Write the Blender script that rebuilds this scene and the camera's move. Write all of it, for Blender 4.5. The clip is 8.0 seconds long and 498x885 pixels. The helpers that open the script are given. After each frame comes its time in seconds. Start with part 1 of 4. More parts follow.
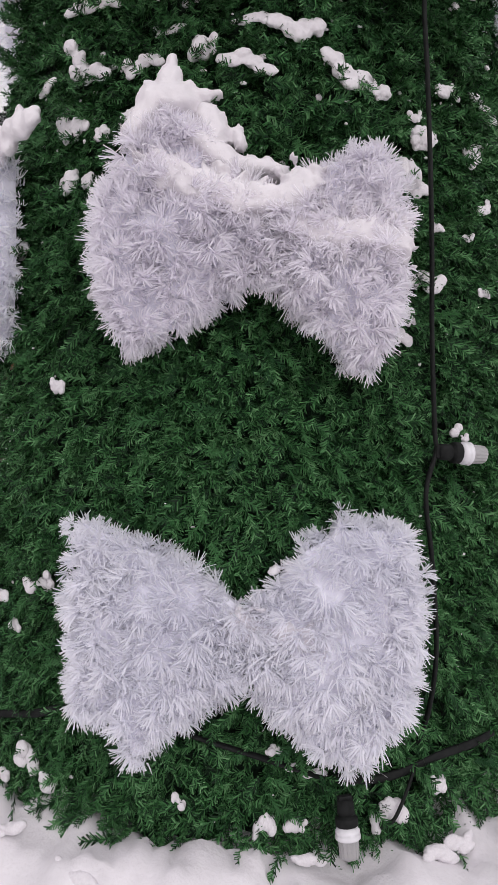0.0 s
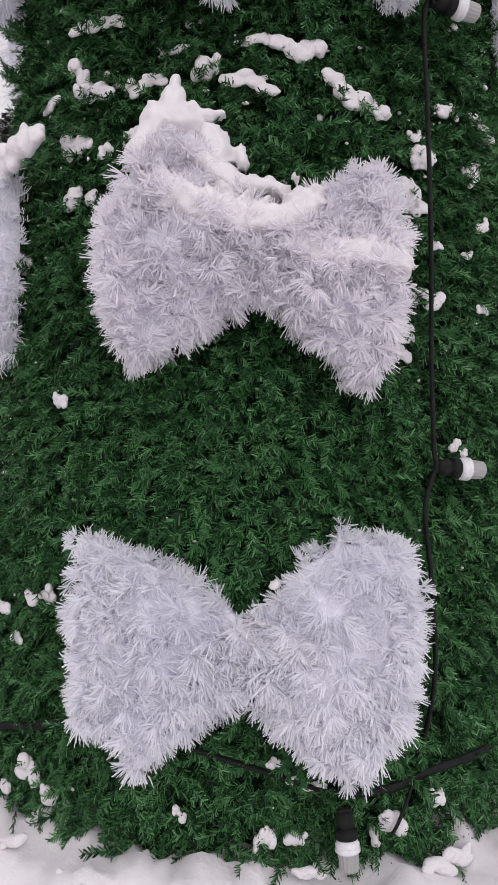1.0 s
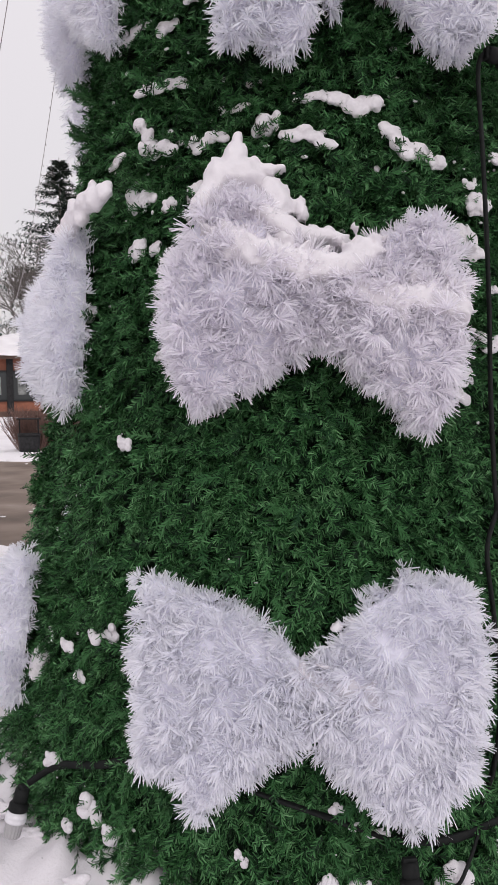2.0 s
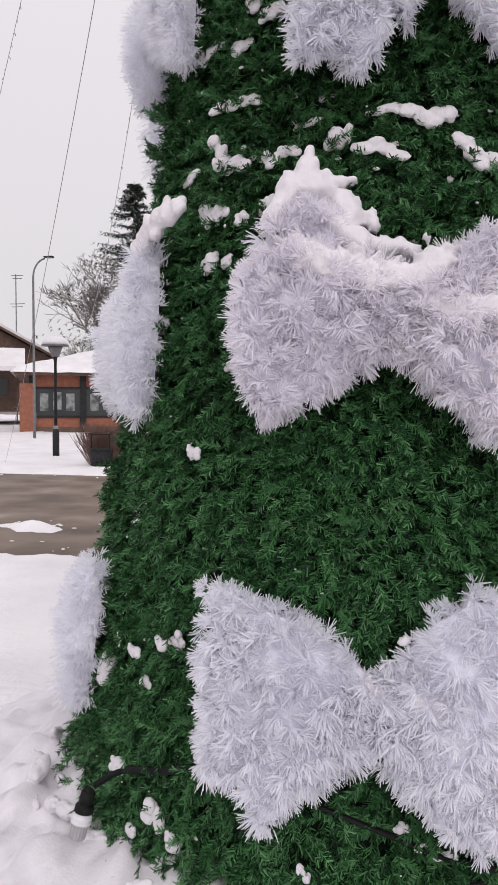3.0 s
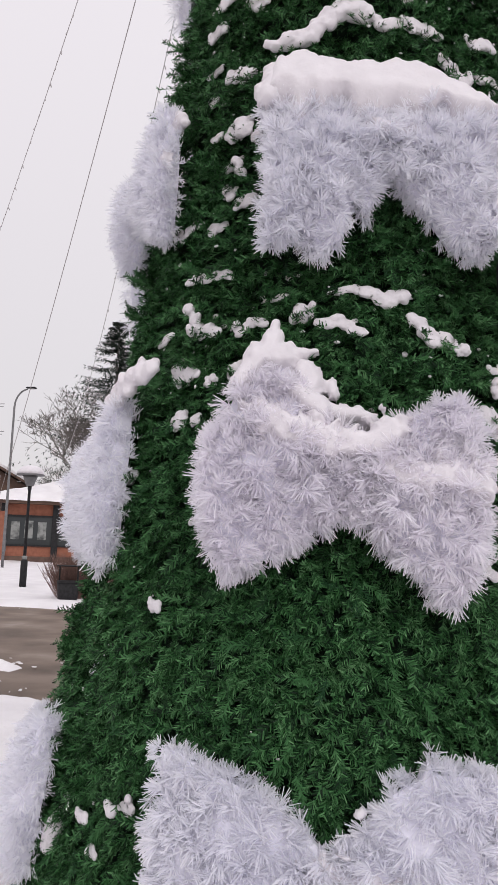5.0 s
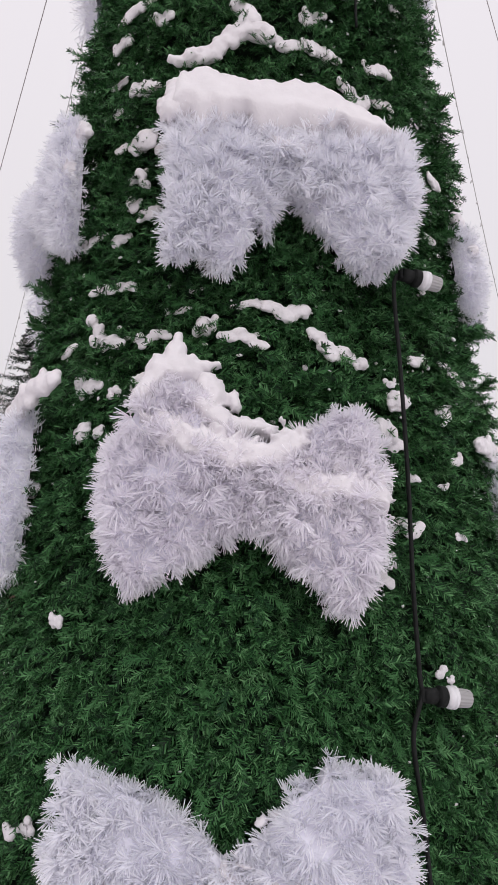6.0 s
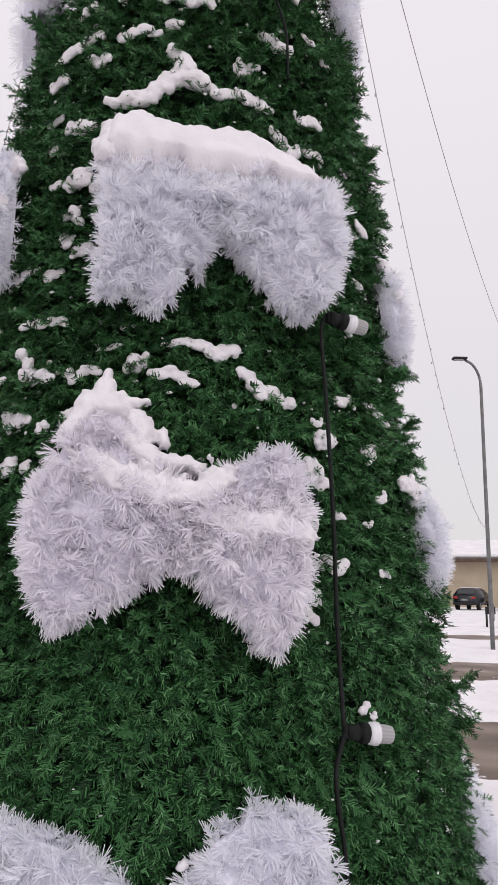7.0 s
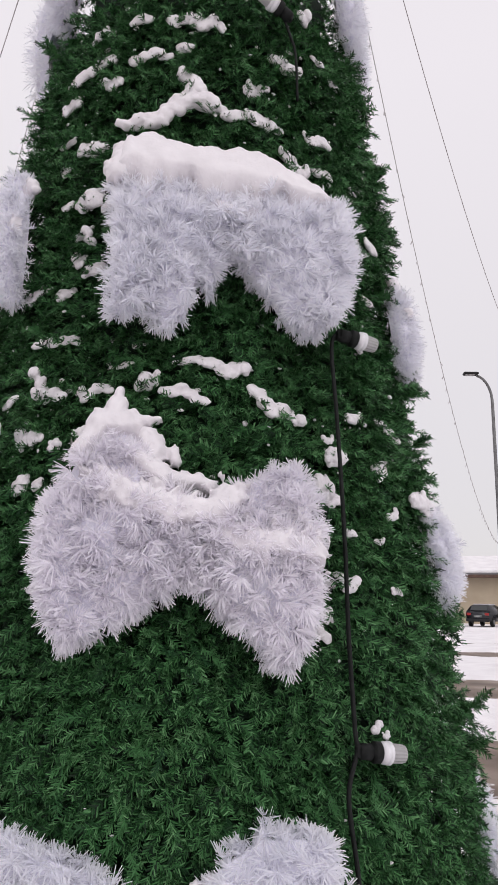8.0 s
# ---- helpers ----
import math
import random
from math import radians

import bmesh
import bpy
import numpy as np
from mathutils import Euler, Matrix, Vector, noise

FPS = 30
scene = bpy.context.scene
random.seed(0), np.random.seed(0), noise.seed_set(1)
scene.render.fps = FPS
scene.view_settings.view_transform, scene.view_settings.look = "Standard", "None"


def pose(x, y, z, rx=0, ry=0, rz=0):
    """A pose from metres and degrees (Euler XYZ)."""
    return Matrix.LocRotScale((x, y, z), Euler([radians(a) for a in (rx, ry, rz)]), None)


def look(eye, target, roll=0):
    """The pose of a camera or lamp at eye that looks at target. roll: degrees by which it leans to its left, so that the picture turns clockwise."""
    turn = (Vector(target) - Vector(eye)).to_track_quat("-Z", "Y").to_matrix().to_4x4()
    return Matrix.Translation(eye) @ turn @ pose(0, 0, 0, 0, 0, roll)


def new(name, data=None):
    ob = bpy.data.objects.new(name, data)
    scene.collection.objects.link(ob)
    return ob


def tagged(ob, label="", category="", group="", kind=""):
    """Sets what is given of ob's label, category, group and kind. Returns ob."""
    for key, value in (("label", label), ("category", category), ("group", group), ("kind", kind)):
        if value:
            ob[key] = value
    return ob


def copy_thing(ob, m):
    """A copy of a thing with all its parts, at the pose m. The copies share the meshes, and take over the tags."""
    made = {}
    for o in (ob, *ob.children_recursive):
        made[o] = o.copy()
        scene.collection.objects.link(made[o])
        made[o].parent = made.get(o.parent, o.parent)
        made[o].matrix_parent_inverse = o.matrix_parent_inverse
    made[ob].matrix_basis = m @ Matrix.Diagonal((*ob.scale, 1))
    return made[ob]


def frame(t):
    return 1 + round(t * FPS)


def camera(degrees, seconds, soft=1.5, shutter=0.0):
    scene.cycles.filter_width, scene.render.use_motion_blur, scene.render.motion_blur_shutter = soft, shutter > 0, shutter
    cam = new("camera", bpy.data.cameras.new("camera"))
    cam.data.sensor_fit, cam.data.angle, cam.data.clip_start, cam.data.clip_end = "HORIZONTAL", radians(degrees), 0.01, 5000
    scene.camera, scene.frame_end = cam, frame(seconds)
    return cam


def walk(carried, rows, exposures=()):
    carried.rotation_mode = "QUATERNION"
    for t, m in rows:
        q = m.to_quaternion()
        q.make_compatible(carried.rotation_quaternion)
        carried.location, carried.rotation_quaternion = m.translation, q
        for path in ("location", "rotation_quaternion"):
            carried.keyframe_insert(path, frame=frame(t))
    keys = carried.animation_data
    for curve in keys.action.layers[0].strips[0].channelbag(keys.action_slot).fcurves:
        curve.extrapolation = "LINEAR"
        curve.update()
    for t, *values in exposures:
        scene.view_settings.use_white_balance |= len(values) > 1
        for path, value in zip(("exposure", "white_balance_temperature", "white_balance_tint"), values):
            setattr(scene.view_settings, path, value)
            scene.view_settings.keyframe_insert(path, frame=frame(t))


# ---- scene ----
cam = camera(36.98, 8.0, 1.5)
PATH = [
    (0.0, (0.124, -2.576, 1.329), (0.002, -0.596, 1.071), 0.00),
    (0.5, (0.118, -2.589, 1.345), (0.007, -0.608, 1.092), 0.26),
    (1.0, (0.114, -2.592, 1.352), (0.001, -0.609, 1.110), 0.18),
    (1.5, (0.101, -2.607, 1.360), (-0.040, -0.621, 1.165), 0.13),
    (2.0, (0.072, -2.625, 1.372), (-0.153, -0.643, 1.225), -0.25),
    (2.2, (0.065, -2.630, 1.372), (-0.217, -0.654, 1.239), -0.36),
    (3.3, (0.076, -2.637, 1.347), (-0.334, -0.681, 1.287), 0.54),
    (3.5, (0.080, -2.643, 1.356), (-0.316, -0.682, 1.334), 0.65),
    (4.0, (0.084, -2.660, 1.402), (-0.290, -0.697, 1.477), 1.21),
    (4.2, (0.087, -2.665, 1.406), (-0.279, -0.704, 1.544), 1.62),
    (5.3, (0.122, -2.682, 1.406), (-0.192, -0.725, 1.673), 1.89),
    (5.5, (0.131, -2.683, 1.411), (-0.141, -0.719, 1.677), 1.55),
    (6.0, (0.151, -2.689, 1.413), (0.025, -0.714, 1.703), 0.92),
    (6.5, (0.164, -2.704, 1.424), (0.158, -0.732, 1.752), 0.69),
    (7.0, (0.172, -2.710, 1.423), (0.215, -0.747, 1.801), 0.82),
    (7.5, (0.175, -2.713, 1.423), (0.198, -0.754, 1.823), 0.69),
    (8.0, (0.172, -2.716, 1.426), (0.185, -0.761, 1.845), 0.82),
]
walk(cam, [(t, look(eye, target, roll)) for t, eye, target, roll in PATH])

# ---- light: an overcast winter sky ----
world = bpy.data.worlds.new("overcast_sky")
scene.world = world
world.use_nodes = True
wn, wl = world.node_tree.nodes, world.node_tree.links
sky = wn.new("ShaderNodeTexSky")
sky.sky_type, sky.sun_disc = "NISHITA", False
sky.sun_elevation, sky.sun_rotation = radians(22), radians(200)
cloud = wn.new("ShaderNodeMix")
cloud.data_type = "RGBA"
cloud.inputs[0].default_value = 0.93
wl.new(sky.outputs[0], cloud.inputs[6])
# the cloud cover is greyer towards the horizon
wco, wsep, whigh, wtone = (wn.new("ShaderNode" + k) for k in ("TexCoord", "SeparateXYZ", "MapRange", "Mix"))
whigh.inputs["From Min"].default_value, whigh.inputs["From Max"].default_value = 0.0, 0.62
wtone.data_type = "RGBA"
wtone.inputs[6].default_value, wtone.inputs[7].default_value = (7.55, 7.2, 7.4, 1), (9.1, 8.6, 9.05, 1)
wl.new(wco.outputs["Generated"], wsep.inputs[0])
wl.new(wsep.outputs[2], whigh.inputs[0])
wl.new(whigh.outputs[0], wtone.inputs[0])
wl.new(wtone.outputs[2], cloud.inputs[7])
wl.new(cloud.outputs[2], wn["Background"].inputs[0])
wn["Background"].inputs[1].default_value = 0.1

sun = new("sun", bpy.data.lights.new("sun", "SUN"))
sun.data.energy, sun.data.angle, sun.data.color = 1.0, radians(40), (1.0, 0.97, 0.95)
sun.matrix_world = look((4, -9, 9), (0, 0, 1))
scene.view_settings.exposure = 0.0


# ---- materials ----
def material(name, colour, rough=0.6, metal=0.0, spec=0.4):
    m = bpy.data.materials.new(name)
    m.use_nodes = True
    b = m.node_tree.nodes["Principled BSDF"]
    b.inputs["Base Color"].default_value = (*colour, 1)
    b.inputs["Roughness"].default_value = rough
    b.inputs["Metallic"].default_value = metal
    b.inputs["Specular IOR Level"].default_value = spec
    return m


def mixed(m, stops, scale, detail=4.0, source="noise", bump=0.0, bump_scale=None, bump_distance=0.01):
    """Colour from a ramp over noise (or over each loose piece), and fine relief."""
    nt = m.node_tree
    n, l = nt.nodes, nt.links
    b = n["Principled BSDF"]
    coord = n.new("ShaderNodeTexCoord")
    ramp = n.new("ShaderNodeValToRGB")
    while len(ramp.color_ramp.elements) < len(stops):
        ramp.color_ramp.elements.new(0.5)
    for e, (p, col) in zip(ramp.color_ramp.elements, stops):
        e.position, e.color = p, (*col, 1)
    if source == "island":
        geo = n.new("ShaderNodeNewGeometry")
        tex = n.new("ShaderNodeTexNoise")
        tex.inputs["Scale"].default_value, tex.inputs["Detail"].default_value = scale, detail
        l.new(coord.outputs["Object"], tex.inputs["Vector"])
        mix = n.new("ShaderNodeMix")
        mix.inputs[0].default_value = 0.4
        l.new(tex.outputs[0], mix.inputs[2])
        l.new(geo.outputs["Random Per Island"], mix.inputs[3])
        l.new(mix.outputs[0], ramp.inputs[0])
    elif source == "object":
        info = n.new("ShaderNodeObjectInfo")
        l.new(info.outputs["Random"], ramp.inputs[0])
    else:
        tex = n.new("ShaderNodeTexNoise")
        tex.inputs["Scale"].default_value, tex.inputs["Detail"].default_value = scale, detail
        l.new(coord.outputs["Object"], tex.inputs["Vector"])
        l.new(tex.outputs[0], ramp.inputs[0])
    l.new(ramp.outputs[0], b.inputs["Base Color"])
    if bump:
        t2 = n.new("ShaderNodeTexNoise")
        t2.inputs["Scale"].default_value, t2.inputs["Detail"].default_value = bump_scale or scale * 4, 6
        l.new(coord.outputs["Object"], t2.inputs["Vector"])
        bp = n.new("ShaderNodeBump")
        bp.inputs["Strength"].default_value, bp.inputs["Distance"].default_value = bump, bump_distance
        l.new(t2.outputs[0], bp.inputs["Height"])
        l.new(bp.outputs[0], b.inputs["Normal"])
    return m


def see_through(m, share, colour):
    """Lets part of the light pass, as thin plastic strips do."""
    nt = m.node_tree
    out = nt.nodes["Material Output"]
    tr = nt.nodes.new("ShaderNodeBsdfTranslucent")
    tr.inputs[0].default_value = (*colour, 1)
    mx = nt.nodes.new("ShaderNodeMixShader")
    mx.inputs[0].default_value = share
    nt.links.new(nt.nodes["Principled BSDF"].outputs[0], mx.inputs[1])
    nt.links.new(tr.outputs[0], mx.inputs[2])
    nt.links.new(mx.outputs[0], out.inputs[0])
    return m


NEEDLE = mixed(material("fir_needles", (0.03, 0.11, 0.05), 0.5, 0, 0.16), [(0.3, (0.005, 0.016, 0.007)), (0.42, (0.016, 0.06, 0.02)), (0.52, (0.039, 0.13, 0.041)), (0.63, (0.073, 0.196, 0.073)), (0.76, (0.15, 0.31, 0.14))], 22, 3, "island")
NEEDLE_LOOSE = mixed(material("fir_needles_loose", (0.03, 0.11, 0.05), 0.5, 0, 0.16), [(0.0, (0.016, 0.056, 0.023)), (0.5, (0.039, 0.126, 0.042)), (1.0, (0.073, 0.19, 0.073))], 5, 3, "object")
# near-black on purpose: the depth shade between needles is put into this colour
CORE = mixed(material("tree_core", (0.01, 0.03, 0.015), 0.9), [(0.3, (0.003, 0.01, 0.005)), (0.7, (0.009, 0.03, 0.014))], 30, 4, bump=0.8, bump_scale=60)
def tinsel(name, shade, mean, bright, glow):
    return see_through(mixed(material(name, mean, 0.35, 0, 0.45), [(0.2, shade), (0.5, mean), (0.8, bright)], 6, 2, "island"), 0.46, glow)


TINSEL = tinsel("tinsel_strips", (0.76, 0.765, 0.85), (0.9, 0.9, 0.955), (0.955, 0.952, 0.985), (0.96, 0.957, 0.99))
TINSEL_LILAC = tinsel("tinsel_strips_lilac", (0.775, 0.755, 0.83), (0.91, 0.89, 0.945), (0.96, 0.945, 0.975), (0.97, 0.95, 0.985))
BACKING = mixed(material("tinsel_backing", (0.7, 0.69, 0.8), 0.8), [(0.3, (0.74, 0.73, 0.83)), (0.7, (0.85, 0.84, 0.93))], 25, 4, bump=0.6, bump_scale=90)
SNOW = mixed(material("snow", (0.8, 0.78, 0.8), 0.75, 0, 0.15), [(0.3, (0.72, 0.69, 0.725)), (0.7, (0.8, 0.77, 0.805))], 18, 6, bump=0.35, bump_scale=110, bump_distance=0.006)
SNOW_GROUND = mixed(material("ground_snow", (0.8, 0.78, 0.8), 0.8, 0, 0.15), [(0.3, (0.76, 0.735, 0.755)), (0.65, (0.87, 0.85, 0.865))], 1.3, 8, bump=0.7, bump_scale=18, bump_distance=0.03)
SLUSH = mixed(material("wet_slush", (0.16, 0.13, 0.11), 0.6, 0, 0.3), [(0.3, (0.095, 0.068, 0.051)), (0.48, (0.17, 0.125, 0.096)), (0.62, (0.24, 0.187, 0.152)), (0.78, (0.4, 0.36, 0.335))], 1.1, 6, bump=0.2, bump_scale=5, bump_distance=0.02)
RUBBER = mixed(material("black_rubber", (0.012, 0.013, 0.014), 0.7, 0, 0.2), [(0.3, (0.005, 0.006, 0.006)), (0.7, (0.013, 0.014, 0.014))], 60, 4)
COLLAR = mixed(material("white_plastic", (0.8, 0.79, 0.8), 0.35), [(0.3, (0.66, 0.65, 0.68)), (0.7, (0.74, 0.73, 0.77))], 70, 3)
CLEAR = see_through(material("cloudy_plastic", (0.5, 0.49, 0.5), 0.15, 0, 0.5), 0.4, (0.62, 0.61, 0.62))


# ---- mesh helpers ----
def quads(name, co, mat, smooth=False):
    """One mesh out of loose four-cornered faces; co has the shape (faces, 4, 3)."""
    co = np.asarray(co, dtype=np.float32)
    n = len(co)
    me = bpy.data.meshes.new(name)
    me.vertices.add(n * 4)
    me.vertices.foreach_set("co", co.ravel())
    me.loops.add(n * 4)
    me.loops.foreach_set("vertex_index", np.arange(n * 4, dtype=np.int32))
    me.polygons.add(n)
    me.polygons.foreach_set("loop_start", np.arange(0, n * 4, 4, dtype=np.int32))
    me.materials.append(mat)
    me.update(calc_edges=True)
    return me


def strips(name, co, mat):
    """Loose ribbons of two joined faces; co has the shape (ribbons, 6, 3)."""
    co = np.asarray(co, dtype=np.float32)
    n = len(co)
    base = (np.arange(n) * 6)[:, None]
    loops = (base + np.array([[0, 1, 3, 2, 2, 3, 5, 4]])).ravel().astype(np.int32)
    me = bpy.data.meshes.new(name)
    me.vertices.add(n * 6)
    me.vertices.foreach_set("co", co.ravel())
    me.loops.add(n * 8)
    me.loops.foreach_set("vertex_index", loops)
    me.polygons.add(n * 2)
    me.polygons.foreach_set("loop_start", np.arange(0, n * 8, 4, dtype=np.int32))
    me.materials.append(mat)
    me.update(calc_edges=True)
    return me


def sheet(name, grid, mat, smooth=True, wrap=False):
    """A surface over a grid of points (rows, columns, 3)."""
    g = np.asarray(grid, dtype=float)
    a, b = g.shape[:2]
    faces = []
    for i in range(a - 1):
        for j in range(b if wrap else b - 1):
            k = (j + 1) % b
            faces.append((i * b + j, i * b + k, (i + 1) * b + k, (i + 1) * b + j))
    me = bpy.data.meshes.new(name)
    me.from_pydata(g.reshape(-1, 3).tolist(), [], faces)
    me.materials.append(mat)
    if smooth:
        me.polygons.foreach_set("use_smooth", [True] * len(me.polygons))
    me.update()
    return me


def from_bm(name, bm, mat, smooth=False):
    me = bpy.data.meshes.new(name)
    bmesh.ops.recalc_face_normals(bm, faces=bm.faces[:])
    if smooth:
        for fc in bm.faces:
            fc.smooth = True
    bm.to_mesh(me)
    bm.free()
    me.materials.append(mat)
    return me


def part(name, bm, mat, parent, label="", smooth=False):
    """Links a bmesh or a mesh as one object under its thing."""
    me = bm if isinstance(bm, bpy.types.Mesh) else from_bm(name, bm, mat, smooth)
    ob = new(name, me)
    ob.parent = parent
    return tagged(ob, label)


def boxed(size, centre, bevel=0.0, bm=None):
    bm = bm or bmesh.new()
    made = bmesh.ops.create_cube(bm, size=1, matrix=Matrix.Translation(centre) @ Matrix.Diagonal((*size, 1)))
    if bevel:
        es = {e for v in made["verts"] for e in v.link_edges}
        bmesh.ops.bevel(bm, geom=list(es), offset=bevel, segments=2, affect="EDGES", profile=0.5)
    return bm


def lathe(profile, segments=20, ribs=0, depth=0.0, axis="Z"):
    """A turned body from (radius, height) pairs; ribs: flutes round it."""
    ring = []
    for rad, h in profile:
        ring.append([((rad - (depth if ribs and j % 2 else 0)) * math.cos(2 * math.pi * j / segments), (rad - (depth if ribs and j % 2 else 0)) * math.sin(2 * math.pi * j / segments), h) for j in range(segments)])
    bm = bmesh.new()
    rows = [[bm.verts.new(p) for p in r] for r in ring]
    for a, b in zip(rows, rows[1:]):
        for j in range(segments):
            bm.faces.new((a[j], a[(j + 1) % segments], b[(j + 1) % segments], b[j]))
    bm.faces.new(rows[0][::-1])
    bm.faces.new(rows[-1])
    return bm


def tube(points, radius, flat=1.0, sides=8, side_hint=(0, 0, 1)):
    """A round or flattened cable along points (flat: width over thickness)."""
    pts = [Vector(p) for p in points]
    bm = bmesh.new()
    rows = []
    for i, p in enumerate(pts):
        d = (pts[min(i + 1, len(pts) - 1)] - pts[max(i - 1, 0)]).normalized()
        a = d.cross(Vector(side_hint))
        a = a.normalized() if a.length > 1e-4 else d.orthogonal().normalized()
        b = d.cross(a).normalized()
        rad = radius[i] if isinstance(radius, (list, tuple)) else radius
        rows.append([bm.verts.new(p + a * math.cos(2 * math.pi * j / sides) * rad * flat + b * math.sin(2 * math.pi * j / sides) * rad) for j in range(sides)])
    for a, b in zip(rows, rows[1:]):
        for j in range(sides):
            bm.faces.new((a[j], a[(j + 1) % sides], b[(j + 1) % sides], b[j]))
    bm.faces.new(rows[0][::-1])
    bm.faces.new(rows[-1])
    return bm


def smooth_path(points, steps=8):
    """A soft curve through points."""
    p = [np.array(q, dtype=float) for q in points]
    p = [2 * p[0] - p[1]] + p + [2 * p[-1] - p[-2]]
    out = []
    for i in range(1, len(p) - 2):
        for s in range(steps):
            t = s / steps
            out.append(0.5 * (2 * p[i] + (p[i + 1] - p[i - 1]) * t + (2 * p[i - 1] - 5 * p[i] + 4 * p[i + 1] - p[i + 2]) * t * t + (3 * p[i] - p[i - 1] - 3 * p[i + 1] + p[i + 2]) * t ** 3))
    out.append(p[-2])
    return [tuple(q) for q in out]


# ---- the tree's cone ----
R_FOOT, SLOPE = 1.086, 0.1307
LEAN_BACK = math.atan(SLOPE)
APEX = R_FOOT / SLOPE


def on_tree(deg, z, out=0.0):
    """A point on the tree's surface, deg round its axis from the front, out metres above the needles."""
    a = radians(deg)
    r = R_FOOT - SLOPE * z
    n = Vector((math.sin(a) * math.cos(LEAN_BACK), -math.cos(a) * math.cos(LEAN_BACK), math.sin(LEAN_BACK)))
    return Vector((r * math.sin(a), -r * math.cos(a), z)) + n * out


def tree_frame(deg, z, out=0.0):
    """The pose on the surface whose x runs round the tree, y up its slope and z straight out."""
    a = radians(deg)
    n = Vector((math.sin(a) * math.cos(LEAN_BACK), -math.cos(a) * math.cos(LEAN_BACK), math.sin(LEAN_BACK)))
    u = Vector((math.cos(a), math.sin(a), 0))
    v = n.cross(u)
    m = Matrix((u, v, n)).transposed().to_4x4()
    m.translation = on_tree(deg, z, out)
    return m


def girth(z):
    """How far the needles fall short of the plain cone at a height."""
    grow = min(max((z - 1.1) / 0.7, 0.0), 1.0)
    return -0.012 - 0.02 * grow - 0.02 * math.exp(-((z - 2.17) / 0.2) ** 2) + 0.018 * math.exp(-((z - 2.75) / 0.2) ** 2)


def bumps(p, scale, seed=0.0):
    return noise.noise(Vector((p[0] * scale + seed, p[1] * scale, p[2] * scale)))


rng = np.random.default_rng(7)

# ---- ground: slush under everything, snow on it in broad fields ----
def ground_sheet():
    xs = np.concatenate([np.linspace(-420, -40, 16), np.linspace(-36, 36, 37), np.linspace(40, 420, 16)])
    g = [[(x, y, -0.045 + 0.012 * bumps((x, y, 0), 0.5)) for x in xs] for y in xs]
    return tagged(new("ground", sheet("ground", g, SLUSH)), "brown wet slush and thawing asphalt of a town square", "ground", kind="structure")


ground_sheet()


def snow_field(x0, x1, edge_a, edge_b, step, height=0.0, rough=0.02, label="trodden white snow beside the slushy road", y_rows=40):
    """A field of snow between two wavy edges y = edge_a(x) and edge_b(x), sunk at its rims."""
    xs = np.arange(x0, x1 + step, step)
    g = []
    for i in range(y_rows + 1):
        s = i / y_rows
        row = []
        for x in xs:
            a, b = edge_a(x), edge_b(x)
            a += 0.26 * bumps((x, a, 3), 0.9) + 0.12 * bumps((x, a, 5), 3.1) + 0.07 * bumps((x, a, 5), 8.0)
            b += 0.26 * bumps((x, b, 8), 0.9) + 0.12 * bumps((x, b, 9), 3.1) + 0.07 * bumps((x, b, 5), 8.0)
            y = a + (b - a) * (s * s * (3 - 2 * s) * 0.5 + s * 0.5)
            rim = min(1.0, min(y - a, b - y, x - x0, x1 - x) / 0.35)
            z = height + rough * (bumps((x, y, 0), 1.6) + 0.7 * bumps((x, y, 4), 4.2) + 0.4 * bumps((x, y, 4), 9.0)) * max(rim, 0)
            row.append((x, y, z - 0.13 * (1 - max(rim, 0.0)) ** 2))
        g.append(row)
    return tagged(new("snow_field", sheet("snow_field", g, SNOW_GROUND)), label, "snow", kind="structure")


snow_field(-11, 11, lambda x: -9.0, lambda x: 3.75 - 0.06 * x, 0.1, 0.0, 0.03, "trodden white snow round the foot of the tree", 130)
snow_field(-30, -3.6, lambda x: 5.0 - 0.12 * (x + 3.6), lambda x: 5.08 - 0.3 * (x + 3.6), 0.08, 0.05, 0.08, "low bank of dirty snow between two tracks", 18)
snow_field(0.6, 30, lambda x: 5.9 - 0.02 * x, lambda x: 9.9, 0.12, 0.0, 0.05, y_rows=30)
snow_field(-60, -1.0, lambda x: 11.1 + 0.02 * x, lambda x: 90, 0.8, 0.03, 0.08, y_rows=90)
snow_field(-0.4, 60, lambda x: 12.8, lambda x: 19.8, 0.5, 0.0, 0.05, y_rows=20)
snow_field(-0.4, 60, lambda x: 21.8, lambda x: 26.5, 0.5, 0.02, 0.05, y_rows=14)
snow_field(-0.4, 70, lambda x: 27.4, lambda x: 90, 0.8, 0.03, 0.06, y_rows=60)

def road_crumbs():
    """Lumps of thrown snow along the edges of the slush."""
    r = random.Random(8)
    bm = bmesh.new()
    for _ in range(260):
        left = r.random() < 0.55
        x = r.uniform(-9, -2.2) if left else r.uniform(1.6, 9)
        y = r.choice((3.85, 4.0, 5.0, 5.3, 10.9) if left else (3.6, 3.8, 5.8, 10.0, 12.7)) + r.gauss(0.05, 0.2)
        k = r.uniform(0.006, 0.02) * (1 + 0.05 * y)
        bmesh.ops.create_icosphere(bm, subdivisions=1, radius=1, matrix=Matrix.Translation((x, y, -0.02)) @ Matrix.Diagonal((k * r.uniform(0.8, 2.2), k * r.uniform(0.8, 1.5), k * 0.4, 1)))
    return tagged(new("snow_crumbs", from_bm("snow_crumbs", bm, SNOW_GROUND, True)), "crumbs of dirty snow thrown along the road", "snow", kind="stuff")


road_crumbs()

